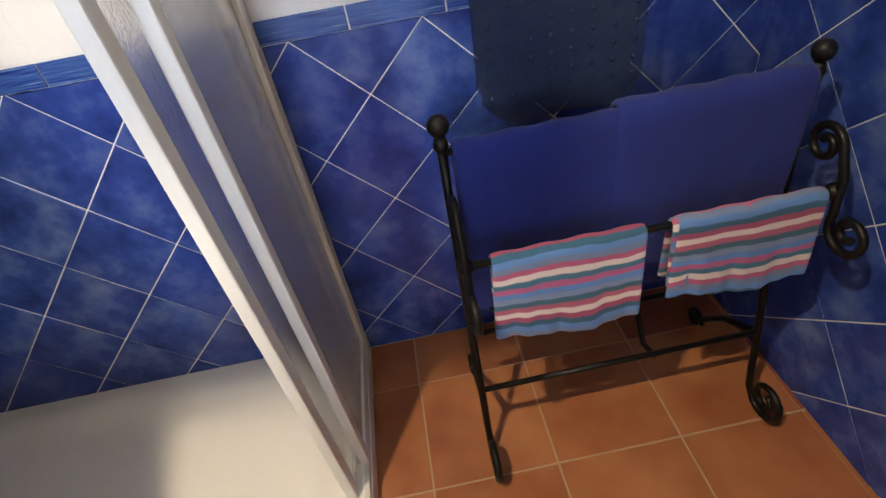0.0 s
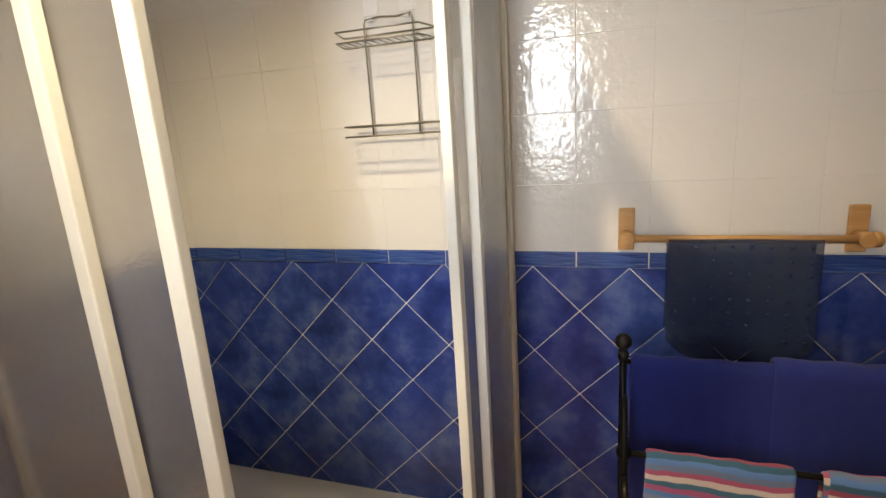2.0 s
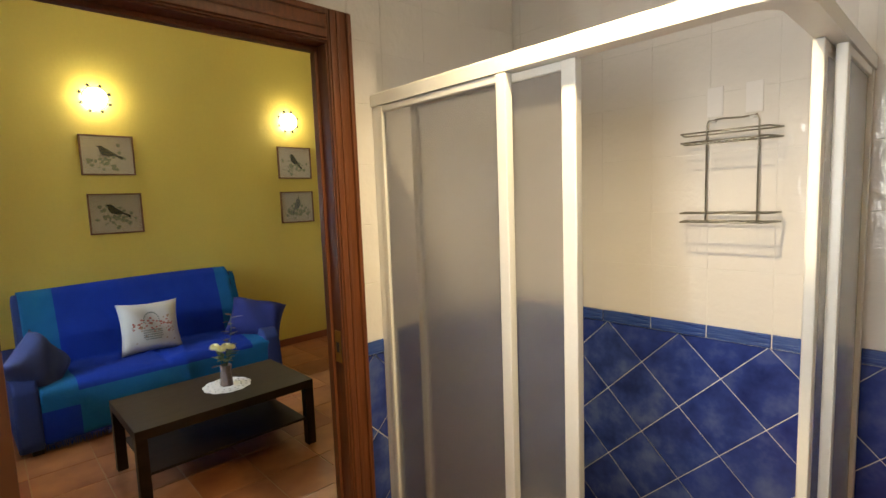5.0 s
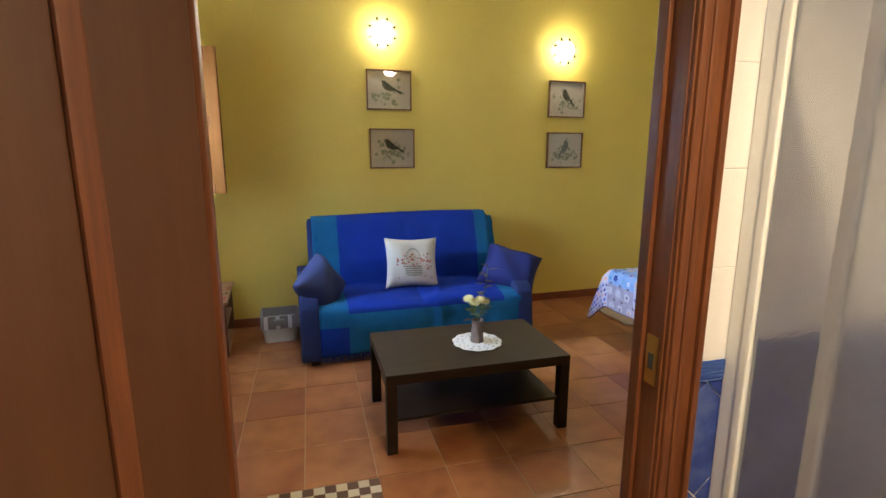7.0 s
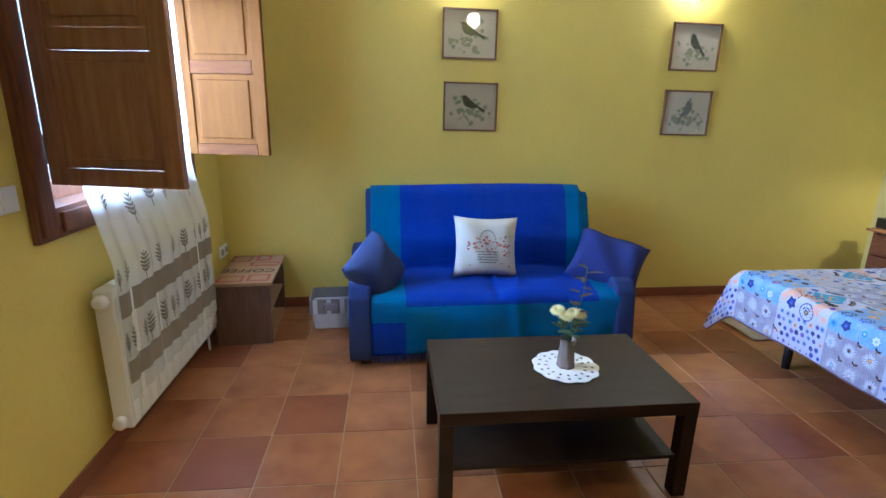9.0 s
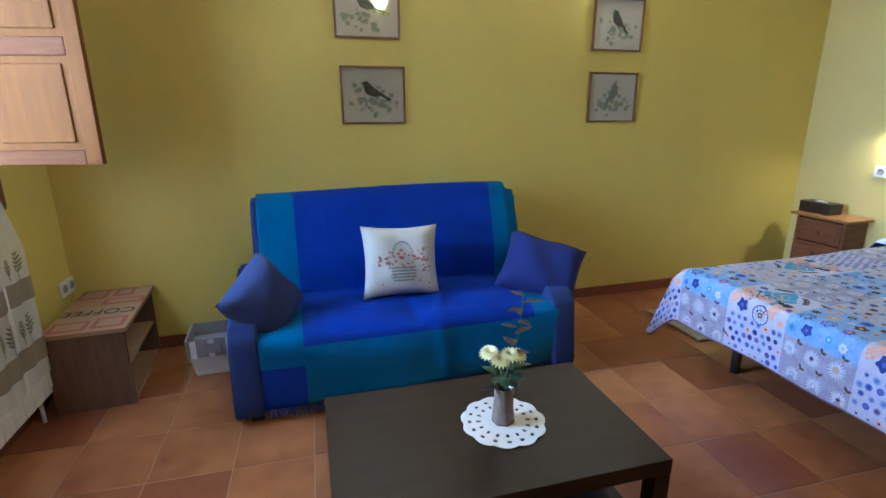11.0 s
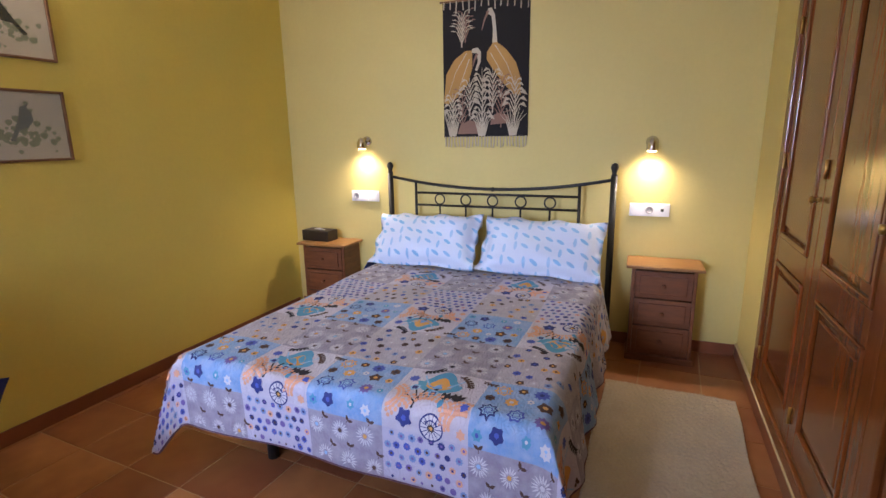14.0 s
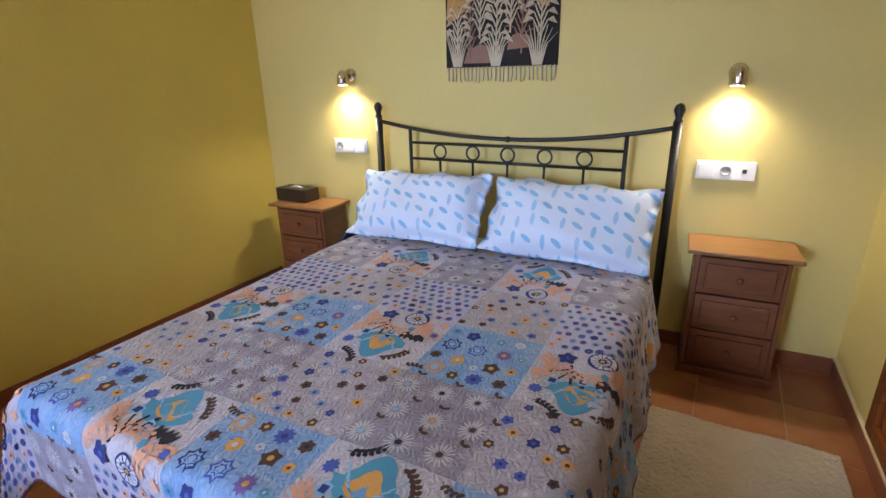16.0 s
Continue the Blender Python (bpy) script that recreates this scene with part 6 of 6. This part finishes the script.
def strand(bm, line, wide, w):
    """A tapering woven strand along a line on the hanging."""
    line = [(max(-TW / 2 + 0.006, min(TW / 2 - 0.006, u)), min(max(v, 0.004), TH - 0.01)) for u, v in line]
    n = len(line)
    wd = [wide * (1 - 0.8 * i / (n - 1)) for i in range(n)]
    shape = [(u - d, v) for (u, v), d in zip(line, wd)] + [(u + d, v) for (u, v), d in reversed(list(zip(line, wd)))]
    outline(bm, shape, 0.0102, w, on_tap)


for mat_, nm, cx, cz, h, pairs in ((TAPCREAM, "reed", -0.02, 0.0, 0.46, 8), (TAPCREAM, "reed", 0.055, 0.16, 0.30, 6), (TAPCREAM, "reed", -0.11, 0.14, 0.26, 5), (TAPCREAM, "reed", 0.21, 0.10, 0.30, 6), (TAPCREAM, "reed", -0.235, 0.06, 0.24, 5),
                                   (TAPPINK, "brown_reed", 0.115, 0.06, 0.36, 6), (TAPPINK, "brown_reed", -0.165, 0.04, 0.30, 5), (TAPCREAM, "flower", -0.165, 0.60, 0.22, 6), (TAPPINK, "flower", -0.14, 0.63, 0.20, 4)):
    bm = bmesh.new()
    strand(bm, [(cx, cz), (cx + 0.004, cz + h * 0.5), (cx, cz + h)], 0.004, 0.0145)
    for i in range(pairs):
        z = cz + h * (0.12 + 0.78 * i / pairs)
        for sd in (-1, 1):
            ln = 0.105 * rng.uniform(0.75, 1.1) * (1 - 0.35 * i / pairs)
            strand(bm, [(cx, z), (cx + sd * ln * 0.35, z + ln * 0.75), (cx + sd * ln * 0.62, z + ln * 0.9), (cx + sd * ln * 0.85, z + ln * (0.55 if nm == "reed" else 0.85))], 0.0042, 0.0136 + 0.0002 * i + 0.0001 * sd)
    part(nm, bm, mat_, tap)
for cx in (-0.235, -0.02, 0.20):
    bm = bmesh.new()
    for i in range(9):
        f = i / 4 - 1
        strand(bm, [(cx + 0.02 * f, 0.0), (cx + 0.045 * f, 0.10), (cx + 0.095 * f, 0.20 - 0.05 * f * f)], 0.0042, 0.0150 + 0.0002 * (i % 4))
    part("grass_tuft", bm, TAPCREAM, tap)
for line in ([(0.022, 0.815), (-0.005, 0.76), (-0.022, 0.70)], [(-0.055, 0.55), (-0.075, 0.51), (-0.085, 0.47)]):
    part("heron_beak", bms(lambda b_: strand(b_, line, 0.010, 0.0136)), TAPPINK, tap)
for line in ([(-0.13, 0.56), (-0.21, 0.44), (-0.27, 0.28)], [(-0.11, 0.52), (-0.15, 0.42), (-0.19, 0.32)], [(0.07, 0.60), (0.15, 0.48), (0.23, 0.30)], [(0.04, 0.55), (0.10, 0.45), (0.17, 0.34)]):
    part("feather_line", bms(lambda b_: strand(b_, line, 0.004, 0.0131)), TAPCREAM, tap)
for z0, z1, nm in ((-0.078, 0.004, "fringe"), (TH - 0.06, TH + 0.004, "top_fringe")):
    bm = bmesh.new()
    for i in range(27):
        x = -TW / 2 + 0.012 + i * (TW - 0.024) / 26
        if z0 < 0:
            tube(bm, [(x, -0.007, z1), (x + rng.uniform(-0.003, 0.003), -0.008, (z0 + z1) / 2), (x + rng.uniform(-0.006, 0.006), -0.007, z0 + rng.uniform(0, 0.012))], 0.0042, 5)
        elif i % 2 == 0:
            tube(bm, [(x, -0.013, z1), (x + rng.uniform(-0.005, 0.005), -0.014, z0 + rng.uniform(-0.02, 0.02))], 0.0042, 5)
    tagged(part(nm, bm, TAPCREAM, tap), kind="stuff")
bm = bmesh.new()
tube(bm, [(-TW / 2 - 0.02, -0.008, TH + 0.008), (TW / 2 + 0.02, -0.008, TH + 0.008)], 0.007, 8)
part("hanging_rod", bm, FRAMEWOOD, tap)

# ---- rugs ----


def rug(name, m, w, l, label):
    bm = bmesh.new()
    rngr = random.Random(int(w * 100))
    sheet(bm, lambda u, v: ((u - 0.5) * w + 0.006 * math.sin(9 * v), (v - 0.5) * l + 0.006 * math.sin(11 * u), 0.007 + 0.002 * noise.noise((u * 40, v * 70, 0)) + 0.009 * rngr.random()), 110, 190)
    return solo(name, bm, RUG, m, label, "rug", solid=0.010)


rug("rug", pose(-2.06, 3.27, 0, 0, 0, 1.5), 0.66, 1.20, "oatmeal shaggy bedside rug on terracotta tiles")
rug("rug", pose(-4.32, 3.15, 0, 0, 0, 1.5), 0.50, 1.10, "oatmeal shaggy bedside rug between bed and wall")

# ---- wardrobe ----
wr = thing("wardrobe", ME, "built-in wardrobe with panelled dark varnished doors", "wardrobe")
WV = wood("varnished_wardrobe_wood", (0.15, 0.042, 0.011), (0.25, 0.078, 0.021), 0.16, (7, 7, 0.5), scale=4, bump=0.015)
for dims in ((-0.012, 0.10, -0.655, -0.575, 0.091, 2.42), (-0.012, 0.10, -2.74, -2.60, 0.091, 2.42), (-0.012, 0.10, -2.599, -0.656, 2.28, 2.42), (-0.012, 0.10, -2.599, -0.656, 0.091, 0.155)):
    part("surround", boxes(dims, bev=0.006), WV, wr)
for j, (y0, y1) in enumerate(((-1.30, -0.658), (-1.945, -1.303), (-2.597, -1.948))):
    d = part("wardrobe_door", boxes((0.012, 0.022, y0, y1, 0.157, 2.278), (0.0, 0.012, y0, y0 + 0.085, 0.157, 2.278), (0.0, 0.012, y1 - 0.085, y1, 0.157, 2.278),
                                    (0.0, 0.012, y0 + 0.085, y1 - 0.085, 0.157, 0.27), (0.0, 0.012, y0 + 0.085, y1 - 0.085, 0.82, 0.93), (0.0, 0.012, y0 + 0.085, y1 - 0.085, 2.17, 2.278), bev=0.003), WV, wr)
    bm = bmesh.new()
    for z0, z1 in ((0.275, 0.815), (0.935, 2.165)):
        for a in ((y0 + 0.088, y0 + 0.11, z0, z1), (y1 - 0.11, y1 - 0.088, z0, z1), (y0 + 0.111, y1 - 0.111, z0, z0 + 0.022), (y0 + 0.111, y1 - 0.111, z1 - 0.022, z1)):
            box(bm, -0.006, 0.011, *a, bev=0.005)
        box(bm, 0.002, 0.0118, y0 + 0.14, y1 - 0.14, z0 + 0.055, z1 - 0.055, bev=0.006)
    part("panel_moulding", bm, WV, d)
    bm = bmesh.new()
    ky = (y0 + 0.04, y0 + 0.04, y1 - 0.04)[j]
    lathe(bm, (0, ky, 1.165), [(0.012, 0.0), (0.006, -0.006), (0.006, -0.016), (0.015, -0.022), (0.014, -0.03), (0.003, -0.034)], 16, "x")
    part("knob", bm, BRASS, d, "brass knob")
    hy = (y1 - 0.004, y1 - 0.004, y0 + 0.004)[j]
    for z in (0.3, 1.28, 1.88):
        bm = bmesh.new()
        tube(bm, [(-0.006, hy, z - 0.035), (-0.006, hy, z + 0.035)], 0.006, 8)
        part("hinge", bm, BRASS, d, "brass hinge")

# ---- tiles: floors and bathroom walls ----
T = 0.0026


def clip(poly, u0, u1, v0, v1):
    for axis, lim, keep in ((0, u0, 1), (0, u1, -1), (1, v0, 1), (1, v1, -1)):
        out = []
        for a, b in zip(poly, poly[1:] + poly[:1]):
            ina, inb = (a[axis] - lim) * keep >= 0, (b[axis] - lim) * keep >= 0
            if ina:
                out.append(a)
            if ina != inb:
                f = (lim - a[axis]) / (b[axis] - a[axis])
                out.append((a[0] + (b[0] - a[0]) * f, a[1] + (b[1] - a[1]) * f))
        poly = out
        if not poly:
            return []
    return poly


def area(p):
    return abs(sum(a[0] * b[1] - b[0] * a[1] for a, b in zip(p, p[1:] + p[:1]))) / 2


def tile_mesh(poly, mat_, t=T, ch=0.0012, gap=0.001):
    """A thin tile with its front at -t and chamfered rim; the outline lies in x and z."""
    cx, cz = sum(p[0] for p in poly) / len(poly), sum(p[1] for p in poly) / len(poly)
    bm = bmesh.new()

    def ring(d, y):
        out = []
        for x, z in poly:
            l = math.hypot(x - cx, z - cz) or 1
            out.append(bm.verts.new((x - (x - cx) / l * d * 1.41, y, z - (z - cz) / l * d * 1.41)))
        return out
    a, b, c = ring(gap, 0.0), ring(gap, -t + ch * 0.6), ring(gap + ch, -t)
    n = len(poly)
    for p, q in ((a, b), (b, c)):
        for i in range(n):
            bm.faces.new((p[i], p[(i + 1) % n], q[(i + 1) % n], q[i]))
    bm.faces.new(c)
    return mesh_of("tile", bm, mat_)


rt = random.Random(12)


def hang(parent, me, m, name="tile"):
    ob = new(name, me)
    ob.parent = parent
    ob.matrix_local = m
    return ob


def lay_grid(parent, m, rect, pu, pv, du, dv, mat_, name="tile", t=T, tilt=0.0, lift=0.0, gap=0.0007):
    """Square tiles on the pitch (du, dv) with a joint at (pu, pv), cut at the rectangle's edge."""
    u0, u1, v0, v1 = rect
    whole = tile_mesh([(-du / 2, -dv / 2), (du / 2, -dv / 2), (du / 2, dv / 2), (-du / 2, dv / 2)], mat_, t, gap=gap)
    for i in range(math.floor((u0 - pu) / du), math.ceil((u1 - pu) / du)):
        for j in range(math.floor((v0 - pv) / dv), math.ceil((v1 - pv) / dv)):
            a, b = pu + i * du, pv + j * dv
            cu, cv = a + du / 2, b + dv / 2
            turn = pose(cu, -lift * rt.random(), cv, rt.uniform(-tilt, tilt), 0, rt.uniform(-tilt, tilt))
            if a >= u0 - 1e-6 and a + du <= u1 + 1e-6 and b >= v0 - 1e-6 and b + dv <= v1 + 1e-6:
                hang(parent, whole, m @ turn, name)
            else:
                p = clip([(a, b), (a + du, b), (a + du, b + dv), (a, b + dv)], u0, u1, v0, v1)
                if len(p) > 2 and area(p) > 2e-4:
                    hang(parent, tile_mesh([(x - cu, z - cv) for x, z in p], mat_, t, gap=gap), m @ pose(cu, 0, cv), name)


def lay_diamonds(parent, m, rect, pu, pv, h):
    """Square tiles on their points; (pu, pv) is one of the points."""
    u0, u1, v0, v1 = rect
    whole = tile_mesh([(-h, 0), (0, -h), (h, 0), (0, h)], BLUET, gap=0.0017)
    for i in range(math.floor((u0 - pu) / h) - 1, math.ceil((u1 - pu) / h) + 2):
        for j in range(math.floor((v0 - pv) / h) - 1, math.ceil((v1 - pv) / h) + 2):
            if (i + j) % 2 == 0:
                continue
            cu, cv = pu + i * h, pv + j * h
            full = [(cu - h, cv), (cu, cv - h), (cu + h, cv), (cu, cv + h)]
            p = clip(full, u0, u1, v0, v1)
            if len(p) < 3 or area(p) < 2e-4:
                continue
            me = whole if area(p) > 0.999 * area(full) else tile_mesh([(x - cu, z - cv) for x, z in p], BLUET, gap=0.0017)
            hang(parent, me, m @ pose(cu, 0, cv, rt.uniform(-0.25, 0.25), 0, rt.uniform(-0.25, 0.25)))


def tile_wall(parent, m, u0, u1, apex, joint, z0=0.0, ztop=HB, crest=0.989, half=0.1428):
    if z0 < 0.98:
        lay_diamonds(parent, m, (u0, u1, z0, 0.989), apex, crest, half)
        lay_grid(parent, m, (u0, u1, 0.990, 1.038), joint, 0.990, 0.2055, 0.048, BORDERT, "border_tile", T + 0.004, gap=0.0015)
    lay_grid(parent, m, (u0, u1, max(z0, 1.0395), ztop), joint, 1.0395, 0.2055, 0.2055, WHITET, "tile", 0.0014, 0.35, gap=0.0004)


NORTH = pose(0, 1.7505, 0)
tile_wall(wall_bath_north, NORTH, SX + 0.021, 1.03, 0.2288, 0.0755)
tile_wall(wall_bath_north, NORTH, -1.415, SX - 0.021, -0.645, -0.755, 0.03, crest=0.992, half=0.1465)
tile_wall(wall_bath_east, pose(1.0305, 0, 0, 0, 0, -90), -1.748, 0.75, -1.447, -1.532)
WESTM = pose(-1.3405, 0, 0, 0, 0, 90)
tile_wall(wall_bath_west, WESTM, 0.792, 0.899, 0.83, 0.787)
lay_grid(wall_bath_west, WESTM, (-0.75, 0.791, 2.142, HB), 0.787, 1.0395, 0.2055, 0.2055, WHITET, "tile", 0.0014, 0.35, gap=0.0004)
tile_wall(wall_bath_west, WESTM, -0.75, -0.262, -0.3, -0.417)
tile_wall(wall_bath_west, pose(-1.4155, 0, 0, 0, 0, 90), 0.903, 1.747, 1.10, 0.98, 0.03)
FLAT = pose(0, 0, -0.0026, -90)
lay_grid(floor, FLAT, (-1.34, 1.03, -0.75, 1.748), 0.035, 1.566, 0.328, 0.328, TERRA, "floor_tile", T, 0.0, 0.0, 0.0028)
lay_grid(floor, FLAT, (-5.02, -1.42, -1.055, 4.55), -3.24, 0.25, 0.335, 0.327, TERRA, "floor_tile", T, 0.0, 0.0, 0.0028)

# checked mosaic inlay in the bedroom floor
inlay = structure("floor_inlay", boxes((-2.56, -2.31, -0.235, 0.255, 0.0005, 0.0022)), FGROUT, "checked mosaic inlay of brown and cream squares in the floor", "floor")
CREAMT = plain("cream_mosaic_tile", (0.58, 0.50, 0.38), 0.35, var=0.1, scale=30)
BROWNT = plain("dark_brown_mosaic_tile", (0.09, 0.035, 0.02), 0.35, var=0.2, scale=30)
mosaic = [tile_mesh([(-0.0245, -0.0245), (0.0245, -0.0245), (0.0245, 0.0245), (-0.0245, 0.0245)], m_, 0.0022, 0.0008, 0.0006) for m_ in (CREAMT, BROWNT)]
for i in range(5):
    for j in range(10):
        hang(inlay, mosaic[(i + j) % 2], pose(-2.535 + 0.049 * i, -0.2105 + 0.049 * j, 0.0018, -90), "mosaic_tile")
